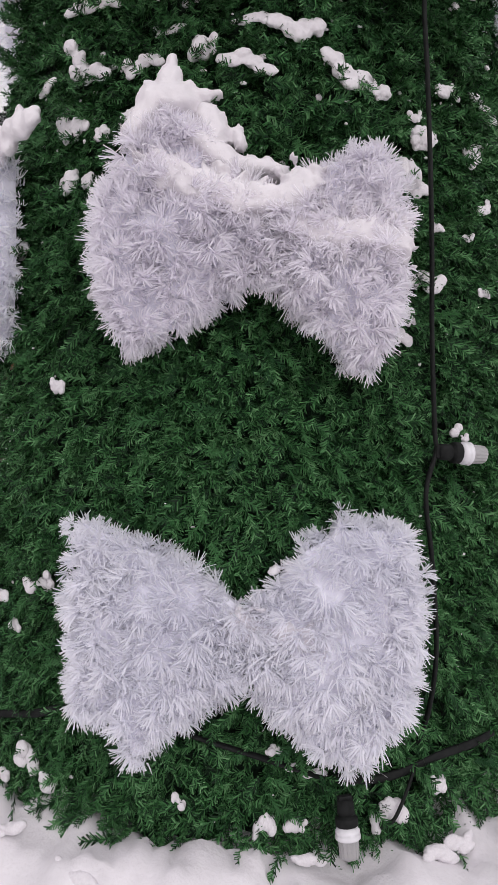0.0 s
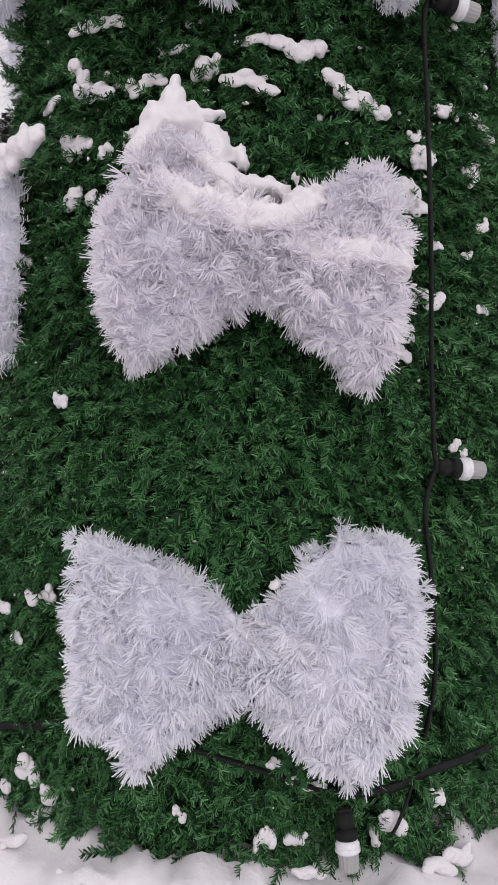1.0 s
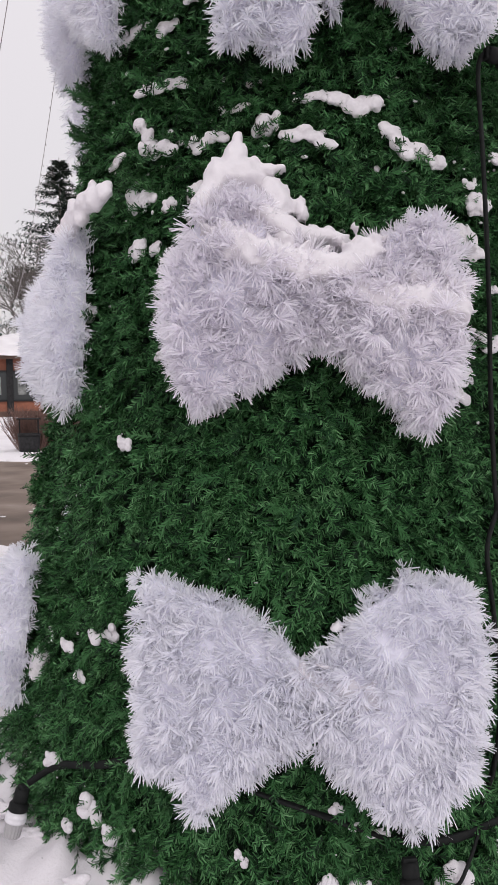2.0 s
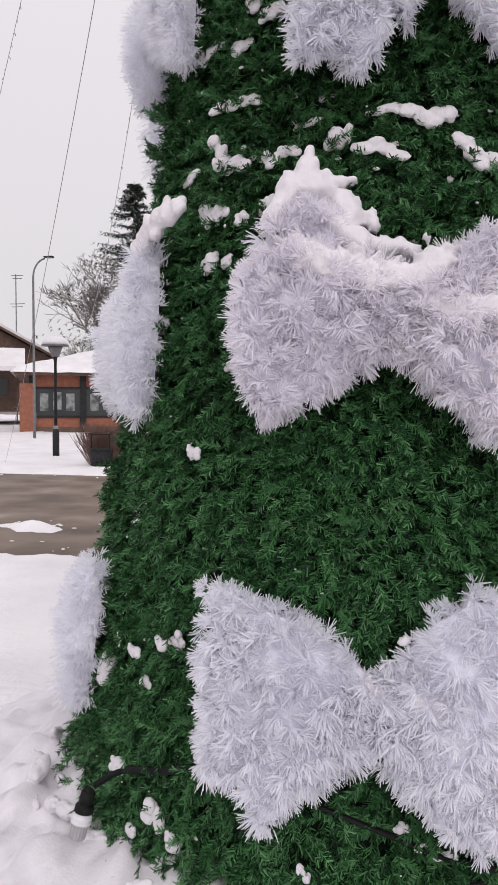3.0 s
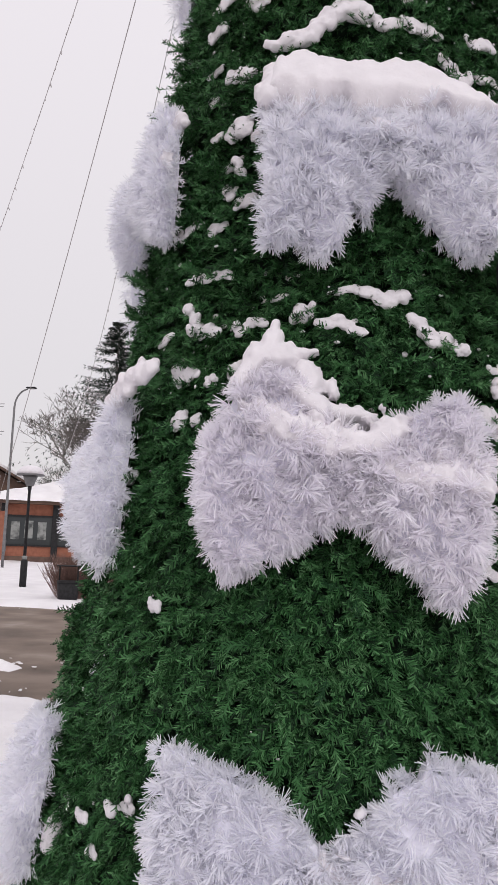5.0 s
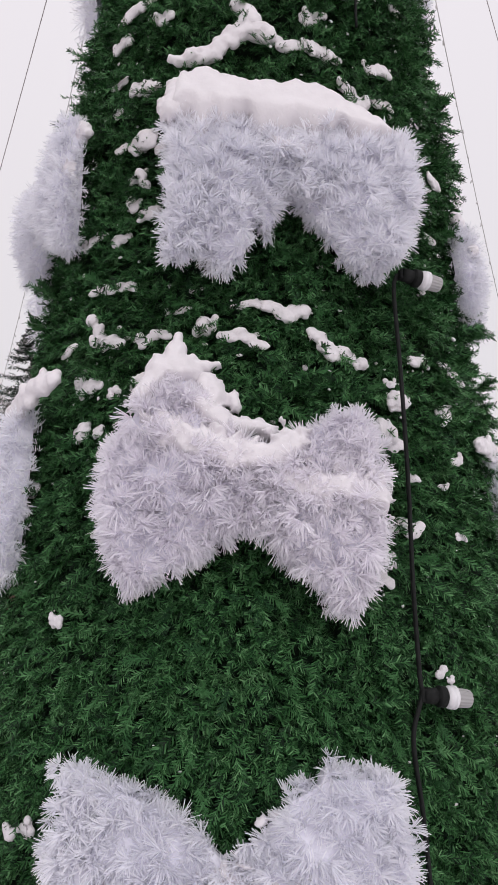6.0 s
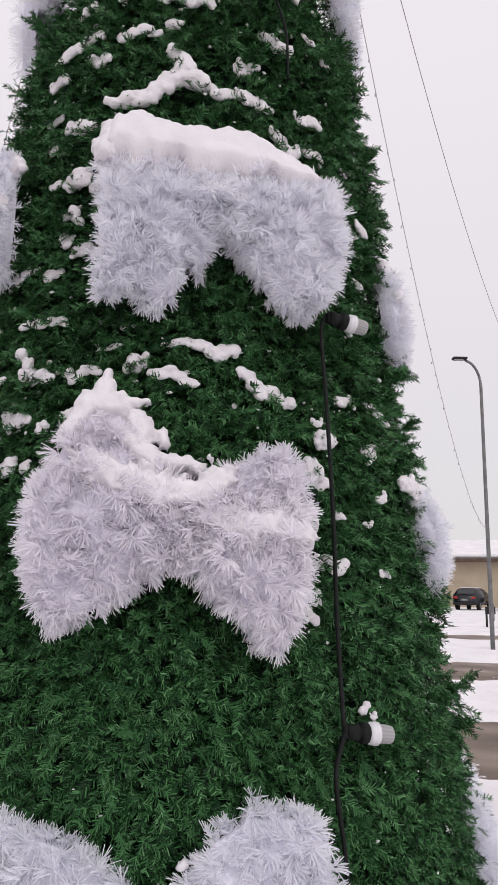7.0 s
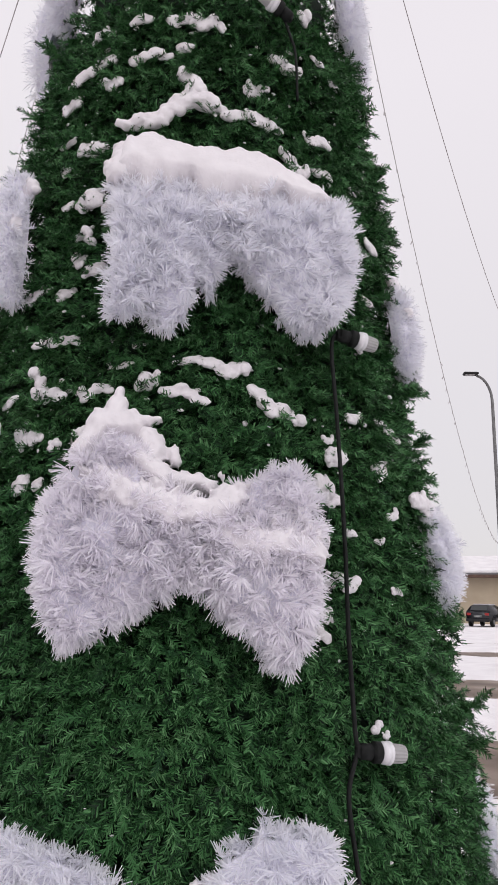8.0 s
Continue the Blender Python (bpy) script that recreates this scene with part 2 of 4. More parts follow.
# ---- the artificial tree ----
tree = tagged(new("christmas_tree"), "tall cone-shaped artificial fir tree with green plastic needles, dusted with snow", "christmas tree")


# added cone behind the twigs; its dark colour stands in for shade in gaps
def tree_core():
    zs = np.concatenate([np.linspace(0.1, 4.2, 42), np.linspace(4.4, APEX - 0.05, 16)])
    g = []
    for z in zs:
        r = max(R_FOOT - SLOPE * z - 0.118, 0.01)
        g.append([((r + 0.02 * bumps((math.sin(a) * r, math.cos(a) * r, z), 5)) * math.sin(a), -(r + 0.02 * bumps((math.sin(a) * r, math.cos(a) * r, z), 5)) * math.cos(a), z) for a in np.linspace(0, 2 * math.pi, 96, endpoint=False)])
    return part("frame_cover", sheet("frame_cover", g, CORE, wrap=True), CORE, tree, "inner cone behind the needles, coloured near-black as shade in the gaps")


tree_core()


def twig_shape(r, length=0.08, needles=15, needle=0.015, half=0.0016):
    """Needles of one twig as four-cornered blades: its stem runs along x, and it lies in the xy plane."""
    out = [[(0, -0.0014, 0), (length, -0.0008, 0), (length, 0.0008, 0), (0, 0.0014, 0)]]
    for side in (-1, 1, 0):
        for i in range(needles if side else needles // 2):
            x = length * (0.05 + 0.95 * (i + r.uniform(-0.3, 0.3)) / (needles if side else needles // 2))
            ang = radians(r.uniform(42, 60)) * side if side else r.normal(0, 0.5)
            up = r.normal(0.12, 0.25) if side else r.uniform(0.4, 1.1)
            ln = needle * r.uniform(0.75, 1.2) * (1.0 if x < length * 0.8 else 0.8)
            d = np.array([math.cos(ang), math.sin(ang), up])
            d /= np.linalg.norm(d)
            wd = np.cross(d, np.array([0, 0, 1.0]) + r.normal(0, 0.45, 3))
            wd = wd / np.linalg.norm(wd) * half * r.uniform(0.8, 1.15)
            o = np.array([x, 0, 0])
            end = o + d * ln + np.array([0.12 * ln, 0, -0.06 * ln]) + r.normal(0, 0.08, 3) * ln
            out.append([o - wd * 0.8, end - wd * 0.72, end + wd * 0.72, o + wd * 0.8])
    return np.array(out)


TWIGS = [twig_shape(rng, rng.uniform(0.055, 0.08), int(rng.integers(13, 16)), rng.uniform(0.0135, 0.0165)) for _ in range(12)]


def twig_poses(count, deg0, deg1, z0, z1, depth=(-0.1, -0.028), spread=1.15, out=(0.15, 0.75), r=None):
    """Poses (turn, place) of twigs that hang over the surface, denser where the cone is wider."""
    r = r or rng
    turns, places = [], []
    while len(places) < count:
        deg, z = r.uniform(deg0, deg1), r.uniform(z0, z1)
        if r.random() > (R_FOOT - SLOPE * z) / (R_FOOT - SLOPE * z0):
            continue
        m = tree_frame(deg, z)
        u, v, n = (np.array(m.col[i][:3]) for i in range(3))
        p = np.array(m.translation)
        lump = bumps(p, 6.0) + 0.6 * bumps(p, 13.0, 4)
        tall = min(max((z - 1.6) / 1.2, 0.0), 1.0)
        layer = math.sin((z + deg * 0.0002) * 88 + 2.5 * bumps(p, 2.0, 9))
        p = p + n * (r.uniform(*depth) + lump * (0.01 + 0.022 * tall + 0.024 * min(max((abs(deg) - 45) / 15, 0.0), 1.0)) + layer * 0.013 + girth(z))
        d = -v * r.uniform(-0.1, 1.0) + u * r.normal(0, 0.55) * spread + n * r.uniform(*out)
        d /= np.linalg.norm(d)
        b = np.cross(n + u * r.normal(0, 0.4) + v * r.normal(0.2, 0.35), d)
        b /= np.linalg.norm(b)
        turns.append(np.stack([d, b, np.cross(d, b)], 1) * r.uniform(0.85, 1.2))
        places.append(p)
    return np.array(turns), np.array(places)


def foliage(name, count, *where, label="", **more):
    turns, places = twig_poses(count, *where, **more)
    kind = rng.integers(0, len(TWIGS), count)
    blades = []
    for k, shape in enumerate(TWIGS):
        t, p = turns[kind == k], places[kind == k]
        blades.append((np.einsum("tij,nqj->tnqi", t, shape) + p[:, None, None, :]).reshape(-1, 4, 3))
    return tagged(part(name, quads(name, np.concatenate(blades), NEEDLE), NEEDLE, tree, label), kind="stuff")


foliage("needles", 17500, -77, 77, 0.12, 3.5, depth=(-0.088, -0.028), label="dense green plastic fir needles")
foliage("needles", 2600, -70, 70, 0.2, 3.4, depth=(-0.034, -0.018), spread=1.6, out=(0.05, 0.32), label="flat sprigs lying on the surface")
foliage("needles", 2200, -77, 77, 1.5, 3.5, out=(0.4, 1.1), depth=(-0.05, -0.025), label="twig tips that stand out of the surface")
foliage("needles", 2400, 77, 283, 0.12, 3.5, label="green plastic fir needles")
foliage("needles", 2600, -180, 180, 3.5, 7.9, label="green plastic fir needles")


foliage("needles", 110, -80, 80, 0.08, 0.26, depth=(-0.04, 0.03), out=(0.2, 0.9), label="twigs that stick out of the snow at the foot")


def branch_tip(deg, z, length, lift, seed):
    """A longer twig that stands out of the cone's outline."""
    r = np.random.default_rng(seed)
    m = tree_frame(deg, z, -0.05)
    u, v, n = (np.array(m.col[i][:3]) for i in range(3))
    d = n * 0.9 + v * lift + u * r.normal(0, 0.3)
    d /= np.linalg.norm(d)
    blades = []
    for k in range(14):
        spin = r.uniform(0, 2 * math.pi)
        a = np.cross(d, v)
        a /= np.linalg.norm(a)
        b = np.cross(d, a)
        e = d * 0.8 + (a * math.cos(spin) + b * math.sin(spin)) * r.uniform(0.2, 0.7)
        e /= np.linalg.norm(e)
        f = np.cross(e, r.normal(0, 1, 3))
        f /= np.linalg.norm(f)
        t = np.stack([e, f, np.cross(e, f)], 1) * r.uniform(0.7, 1.05)
        blades.append(np.einsum("ij,nqj->nqi", t, TWIGS[k % len(TWIGS)]) + np.array(m.translation) + d * length * k / 14)
    return part("branch_tip", quads("branch_tip", np.concatenate(blades), NEEDLE), NEEDLE, tree)


for i, (deg, z, ln, lift) in enumerate(((66, 1.12, 0.15, 0.3), (68, 1.02, 0.1, 0.0), (64, 1.4, 0.09, 0.8), (70, 1.95, 0.08, 0.4), (69, 2.12, 0.09, 0.3), (72, 2.2, 0.08, 0.6), (66, 2.72, 0.09, 0.4), (68, 2.95, 0.1, 0.3), (64, 3.25, 0.09, 0.2), (-62, 1.05, 0.045, 0.2), (-60, 2.12, 0.05, 0.2), (-63, 2.25, 0.05, 0.4), (-58, 2.8, 0.1, 0.3), (-60, 3.1, 0.1, 0.4), (-56, 3.35, 0.12, 0.2), (-59, 0.42, 0.03, -0.2))):
    branch_tip(deg, z, ln * (0.3 if deg > 0 and z > 1.3 else 0.65), lift, 60 + i)


def tree_tip():
    bm = lathe([(0.06, 7.85), (0.045, 8.1), (0.004, 8.3)], 10)
    return part("tip", bm, CORE, tree, "pointed dark tip", True)


tree_tip()

# ---- tinsel bows ----


def wing_shape(side, top, bottom, bulge, thick):
    """Points of one wing of a bow: s from the knot out to its end, q from its lower to its upper edge.

    top and bottom are the (u, v) corners of its edges, from the knot outwards."""
    def along(edge):
        us, vs = [abs(p[0]) / abs(edge[-1][0]) for p in edge], [p[1] for p in edge]
        return lambda s: float(np.interp(s, us, vs))
    v_top, v_low = along(top), along(bottom)

    def at(s, q):
        u_end = bottom[-1][0] + (top[-1][0] - bottom[-1][0]) * q + side * bulge * math.sin(math.pi * q)
        v = v_low(s) + (v_top(s) - v_low(s)) * q
        w = thick * (0.45 + 0.55 * math.sin(math.pi * min(max(q, 0.02), 0.98)) ** 0.6) * (0.78 + 0.3 * math.sin(math.pi * s * 0.8))
        w *= (1 - 0.45 * s ** 7) * (1 - 0.3 * abs(2 * q - 1) ** 5)
        w *= 1 + 0.13 * math.exp(-((s - 0.9) / 0.07) ** 2) - 0.15 * math.exp(-((s - 0.68) / 0.14) ** 2)
        u = u_end * s
        w += (0.012 * bumps((u, v, 0), 13, thick * 90) + 0.005 * math.sin(u * 130 + 3 * bumps((u, v, 0), 6, 2))) * min(1, 4 * q * (1 - q) + 0.3)
        return np.array([u, v, w])
    return at


def tufts(place, spots, r, per_tuft, strand=0.04, width=0.00135, wide=1.0):
    """Rosettes of strips: place(r) gives a point and the way out of the surface there."""
    pos, dirs, size = [], [], []
    for spot in spots:
        p, n = place(r, *spot)
        comb = 6.3 * bumps(p, 7.0, 3.3) - 1.6
        axis = n + 0.5 * np.array([math.cos(comb), math.sin(comb), 0]) + r.normal(0, 0.48, 3)
        p = p + n * r.normal(0.0, 0.014)
        axis /= np.linalg.norm(axis)
        a = np.cross(axis, [0.3, 1.0, 0.2])
        a /= np.linalg.norm(a)
        b = np.cross(axis, a)
        big = strand * r.uniform(0.85, 1.15)
        for _ in range(per_tuft):
            tilt = wide * r.random() ** 0.6
            t = r.uniform(0, 2 * math.pi)
            d = axis * math.cos(tilt) + (a * math.cos(t) + b * math.sin(t)) * math.sin(tilt)
            pos.append(p + (a * math.cos(t) + b * math.sin(t)) * 0.004 + a * r.normal(0, 0.006))
            dirs.append(d)
            size.append(big * r.uniform(0.75, 1.1))
    pos, dirs, size = np.array(pos), np.array(dirs), np.array(size)[:, None]
    side = np.cross(dirs, r.normal(0, 1, dirs.shape))
    side /= np.linalg.norm(side, axis=1)[:, None]
    sag = np.array([0, -1.0, 0]) * size * r.uniform(0.02, 0.16, (len(size), 1)) + np.cross(dirs, side) * size * r.normal(0, 0.1, (len(size), 1))
    mid, tip = pos + dirs * size * 0.55 + sag * 0.3, pos + dirs * size + sag
    w = side * width * r.uniform(0.75, 1.25, (len(size), 1))
    return np.stack([pos - w, pos + w, mid - w, mid + w, tip - w * 0.7, tip + w * 0.7], 1)


def spread_out(rows, columns, r):
    """Spots strewn evenly over a wing, fewer where it narrows to the knot."""
    out = []
    for i in range(columns):
        s = (i + 0.5) / columns
        n = max(int(round(rows * (0.42 + 0.58 * s))), 2)
        out += [(min(max(s + r.normal(0, 0.3) / columns, 0), 0.96), min(max((j + 0.5 + r.normal(0, 0.25)) / n, 0.05), 0.96)) for j in range(n)]
    return out


def on_wing(at):
    def place(r, s, q):
        p, e = at(s, q), 0.03
        du = at(min(s + e, 1), q) - at(max(s - e, 0), q)
        dv = at(s, min(q + e, 1)) - at(s, max(q - e, 0))
        n = np.cross(du, dv)
        n *= -1 if n[2] < 0 else 1
        return p - n / np.linalg.norm(n) * 0.006, n / np.linalg.norm(n)
    return place


def on_rim(at):
    """Points round the edge of a wing, which look away from its middle."""
    def place(r, k):
        s, q = (r.uniform(0.1, 0.95), 0.0) if k < 0.85 else (r.uniform(0.1, 1), 1.0) if k < 1.7 else (1.0, r.uniform(0.02, 0.98))
        p = at(s, q)
        n = p - at(s - 0.12 if s == 1.0 else s, 0.5 if s < 1.0 else q)
        n[2] = 0
        n /= np.linalg.norm(n)
        return p * np.array([1, 1, 0]) - n * 0.012 + np.array([0, 0, r.uniform(-0.035, p[2])]), n + np.array([0, 0, 0.25])
    return place


def bow(label, left, right, knot, deg, z, out, per_tuft, seed, thick=0.07, strip=TINSEL, tip=0):
    """A bow of white tinsel wound on a wire frame: two wings and a knot."""
    r = np.random.default_rng(seed)
    ob = tagged(new("tinsel_bow"), label, "bow decoration", "white tinsel bows on the tree")
    ob.matrix_world = tree_frame(deg, z, out) @ pose(0, 0, 0, tip, 0, 0)
    for side, (top, bottom, bulge) in ((-1, left), (1, right)):
        at = wing_shape(side, top, bottom, bulge, thick)
        grid = [[at(s, q) * np.array([0.97, 0.97, 0.85]) for q in np.linspace(0, 1, 17)] for s in np.linspace(0, 1, 33)]
        ring = [g[-1] for g in grid] + grid[-1][::-1] + [g[0] for g in grid[::-1]]
        wing = part("wing", sheet("wing", grid, BACKING), BACKING, ob, "garland wound over a wire wing")
        part("wing_edge", sheet("wing_edge", [ring, [(p[0] * 0.95, p[1] * 0.95, -0.03) for p in ring]], BACKING), BACKING, wing)
        strands = np.concatenate([tufts(on_wing(at), spread_out(19, 18, r), r, per_tuft), tufts(on_rim(at), [(3 * (i + r.random()) / 210,) for i in range(210)], r, int(per_tuft * 0.7), 0.028)])
        part("tinsel", strips("tinsel", strands, strip), strip, wing, "shiny white plastic strips")

    def roll(s, q):
        a = math.pi * (q - 0.5)
        half = (knot[1] - knot[0]) / 2
        return np.array([-0.055 + 0.11 * s, (knot[0] + knot[1]) / 2 + half * math.sin(a), thick * 0.5 + 0.03 * math.cos(a)])
    core = part("knot", sheet("knot", [[roll(s, q) * np.array([1, 1, 0.85]) for q in np.linspace(0, 1, 13)] for s in np.linspace(0, 1, 5)], BACKING), BACKING, ob, "tinsel knot")
    part("tinsel", strips("tinsel", tufts(on_wing(roll), [(r.random(), (i + r.random()) / 44) for i in range(44)], r, per_tuft), strip), strip, core)
    return ob


# wings: corners of the upper and lower edges from the knot outwards, and how far the end bows out
BOW_A = (
    ([(0, 0.05), (-0.03, 0.075), (-0.07, 0.11), (-0.14, 0.156), (-0.23, 0.186), (-0.3, 0.214), (-0.345, 0.232), (-0.37, 0.246)], [(0, -0.072), (-0.04, -0.128), (-0.1, -0.176), (-0.175, -0.205), (-0.2, -0.262), (-0.255, -0.288), (-0.29, -0.178), (-0.385, -0.2)], 0.0),
    ([(0, 0.05), (0.045, 0.075), (0.085, 0.13), (0.135, 0.187), (0.185, 0.215), (0.2, 0.225), (0.208, 0.27), (0.225, 0.234), (0.3, 0.236), (0.356, 0.232)], [(0, -0.085), (0.03, -0.128), (0.075, -0.182), (0.15, -0.236), (0.21, -0.276), (0.262, -0.3), (0.29, -0.24), (0.315, -0.2), (0.352, -0.172)], 0.02), (-0.075, 0.055))
BOW_B = (
    ([(0, 0.09), (-0.03, 0.115), (-0.07, 0.16), (-0.115, 0.23), (-0.15, 0.275), (-0.195, 0.3)], [(0, -0.115), (-0.075, -0.162), (-0.155, -0.214), (-0.226, -0.25), (-0.272, -0.262), (-0.305, -0.222)], 0.082),
    ([(0, 0.065), (0.08, 0.065), (0.12, 0.1), (0.18, 0.142), (0.24, 0.17), (0.29, 0.195)], [(0, -0.112), (0.034, -0.12), (0.075, -0.144), (0.125, -0.187), (0.17, -0.232), (0.22, -0.286), (0.262, -0.298), (0.29, -0.262)], 0.042), (-0.115, 0.06))
BOW_C = (
    ([(0, 0.13), (-0.1, 0.17), (-0.22, 0.19), (-0.318, 0.17)], [(0, -0.05), (-0.025, -0.095), (-0.055, -0.16), (-0.088, -0.11), (-0.108, -0.17), (-0.128, -0.25), (-0.18, -0.278), (-0.23, -0.222), (-0.318, -0.262)], 0.0),
    ([(0, 0.13), (0.1, 0.17), (0.2, 0.175), (0.305, 0.17)], [(0, -0.05), (0.04, -0.062), (0.085, -0.122), (0.14, -0.19), (0.175, -0.25), (0.235, -0.266), (0.285, -0.225)], 0.055), (-0.05, 0.12))
BOW_F = (
    ([(0, 0.06), (-0.06, 0.08), (-0.15, 0.13), (-0.28, 0.16)], [(0, -0.1), (-0.05, -0.14), (-0.15, -0.22), (-0.25, -0.25)], 0.045),
    ([(0, 0.06), (0.06, 0.08), (0.15, 0.16), (0.27, 0.25)], [(0, -0.1), (0.05, -0.14), (0.15, -0.22), (0.24, -0.26)], 0.045), (-0.11, 0.06))
D = 42
bow("white tinsel bow low on the tree with bluish sheen", *BOW_A, 1.0, 0.70, 0.0, D, 11)
bow("white tinsel bow with lilac sheen, fresh snow on its knot", *BOW_B, 1.5, 1.58, 0.0, D, 12, strip=TINSEL_LILAC)
bow("white tinsel bow under a thick cap of snow", *BOW_C, 9.0, 2.42, 0.0, D, 13)
side_a = bow("white tinsel bow low on the tree's flank", *BOW_F, -66, 0.68, 0.01, 24, 14, 0.06)
side_b = bow("white tinsel bow on the tree's flank", *BOW_F, -61.5, 1.57, -0.02, 24, 15, 0.065, tip=5)
side_c = bow("white tinsel bow on the tree's flank, snow on top", *BOW_F, -57.5, 2.52, 0.015, 24, 16, 0.07, tip=9)
side_a.scale, side_b.scale, side_c.scale = (0.9,) * 3, (0.98,) * 3, (0.85,) * 3
FLANK = ((side_a, 78.5, 0.7, 0.86), (side_b, 75, 1.6, 0.78), (side_c, 77, 2.36, 0.85), (side_c, 78, 3.66, 0.9), (side_c, -58, 3.86, 1.0), (side_c, 9, 3.8, 1.15))
for src, deg, z, size in FLANK:
    copy_thing(src, tree_frame(deg, z, -0.04) @ Matrix.Scale(size, 4))
back = bow("white tinsel bow on the far side of the tree", *BOW_F, 128, 0.7, 0.02, 8, 17, 0.06)
for row, z in enumerate((0.7, 1.58, 2.42, 3.7)):
    for deg in (128, 182, 240)[0 if row else 1:]:
        copy_thing(back, tree_frame(deg + row * 3, z, 0.02))

# ---- snow on bows and twigs ----
def blob_mesh(name, balls, voxel=0.008, rounds=2, rough=0.006, grain=30.0, seed=0.0):
    """Lumps of snow grown together: balls are (x, y, z, rx, ry, rz)."""
    bm = bmesh.new()
    for x, y, z, rx, ry, rz in balls:
        bmesh.ops.create_icosphere(bm, subdivisions=2, radius=1, matrix=Matrix.Translation((x, y, z)) @ Matrix.Diagonal((rx, ry, rz, 1)))
    me = bpy.data.meshes.new(name)
    bm.to_mesh(me)
    bm.free()
    tmp = new("lump", me)
    mod = tmp.modifiers.new("union", "REMESH")
    mod.mode, mod.voxel_size = "VOXEL", voxel
    deps = bpy.context.evaluated_depsgraph_get()
    made = bpy.data.meshes.new_from_object(tmp.evaluated_get(deps))
    bpy.data.objects.remove(tmp)
    bpy.data.meshes.remove(me)
    bm = bmesh.new()
    bm.from_mesh(made)
    for _ in range(rounds):
        bmesh.ops.smooth_vert(bm, verts=bm.verts, factor=0.5, use_axis_x=True, use_axis_y=True, use_axis_z=True)
    bm.normal_update()
    for v in bm.verts:
        c = v.co
        v.co = c + v.normal * rough * (bumps(c, grain, seed) + 0.6 * bumps(c, grain * 2.3, seed + 5))
    for fc in bm.faces:
        fc.smooth = True
    bm.to_mesh(made)
    bm.free()
    made.name = name
    made.materials.clear()
    made.materials.append(SNOW)
    return made


def snow_on(label, frame_m, balls, **more):
    ob = tagged(new("snow_drift", blob_mesh("snow_drift", balls, **more)), label, "snow", "snow lying on the bows")
    ob.matrix_world = frame_m
    return ob


def ridge(pts, n, rad, flat=0.6, r=None, spread=0.0):
    """Balls strewn along a soft line of (u, v, w) points."""
    path = smooth_path(pts, max(2, n // max(len(pts) - 1, 1)))
    out = []
    for i, p in enumerate(path):
        k = rad[0] + (rad[1] - rad[0]) * i / max(len(path) - 1, 1)
        k *= r.uniform(0.8, 1.2)
        out.append((p[0] + r.normal(0, spread), p[1] + r.normal(0, spread), p[2], k, k * flat, k * flat))
    return out


def shell(label, m, strokes, step=0.0045, ragged=0.3, seed=0.0, group="snow lying on the bows", least=14, rim=0.1, fall=0.8):
    """Snow lying on a bow: soft domes along strokes of (points, reach, height), with a ragged rim."""
    pts, reach, high = [], [], []
    for line, r0, h in strokes:
        for p in smooth_path(line, 10):
            pts.append(p)
            reach.append(r0)
            high.append(h)
    pts, reach, high = np.array(pts), np.array(reach), np.array(high)
    us = np.arange(pts[:, 0].min() - reach.max(), pts[:, 0].max() + reach.max(), step)
    vs = np.arange(pts[:, 1].min() - reach.max(), pts[:, 1].max() + reach.max(), step)
    ids, verts = {}, []
    for i, u in enumerate(us):
        for j, v in enumerate(vs):
            d = np.hypot(pts[:, 0] - u, pts[:, 1] - v) / reach
            if d.min() > 1.5:
                continue
            wob = 1 + ragged * (bumps((u, v, 0), 38, seed) + 0.7 * bumps((u, v, 0), 95, seed + 4))
            d = d * wob
            ok = d < 1
            if not ok.any():
                continue
            near = (1 - d[ok] ** 2) ** 2 + 1e-4
            rise = min(1.0, 1.2 * (1 - d[ok].min() ** 2)) ** fall
            w = ((pts[ok, 2] + high[ok] * (rim + (1 - rim) * rise)) * near).sum() / near.sum() + 0.005 * bumps((u, v, 0), 26, seed + 9) + 0.003 * bumps((u, v, 0), 70, seed)
            ids[i, j] = len(verts)
            verts.append((u, v, w))
    faces = [(ids[i, j], ids[i + 1, j], ids[i + 1, j + 1], ids[i, j + 1]) for i, j in ids if (i + 1, j) in ids and (i + 1, j + 1) in ids and (i, j + 1) in ids]
    root = list(range(len(verts)))

    def find(k):
        while root[k] != k:
            root[k] = root[root[k]]
            k = root[k]
        return k
    for f in faces:
        for k in f[1:]:
            root[find(k)] = find(f[0])
    pieces = {}
    for f in faces:
        pieces.setdefault(find(f[0]), []).append(f)
    made = []
    for fs in pieces.values():
        if len(fs) < least:
            continue
        used = sorted({k for f in fs for k in f})
        back = {k: i for i, k in enumerate(used)}
        me = bpy.data.meshes.new("snow_drift")
        me.from_pydata([verts[k] for k in used], [], [tuple(back[k] for k in f) for f in fs])
        me.materials.append(SNOW)
        bm = bmesh.new()
        bm.from_mesh(me)
        for _ in range(3):
            bmesh.ops.smooth_vert(bm, verts=bm.verts, factor=0.5, use_axis_x=True, use_axis_y=True, use_axis_z=True)
        skirt = bmesh.ops.extrude_edge_only(bm, edges=[e for e in bm.edges if e.is_boundary])["geom"]
        for v in skirt:
            if isinstance(v, bmesh.types.BMVert):
                v.co.z -= 0.024
        bmesh.ops.recalc_face_normals(bm, faces=bm.faces[:])
        for fc in bm.faces:
            fc.smooth = True
        bm.to_mesh(me)
        bm.free()
        ob = tagged(new("snow_drift", me), label, "snow", group)
        ob.matrix_world = m
        made.append(ob)
    return made


sr = np.random.default_rng(3)
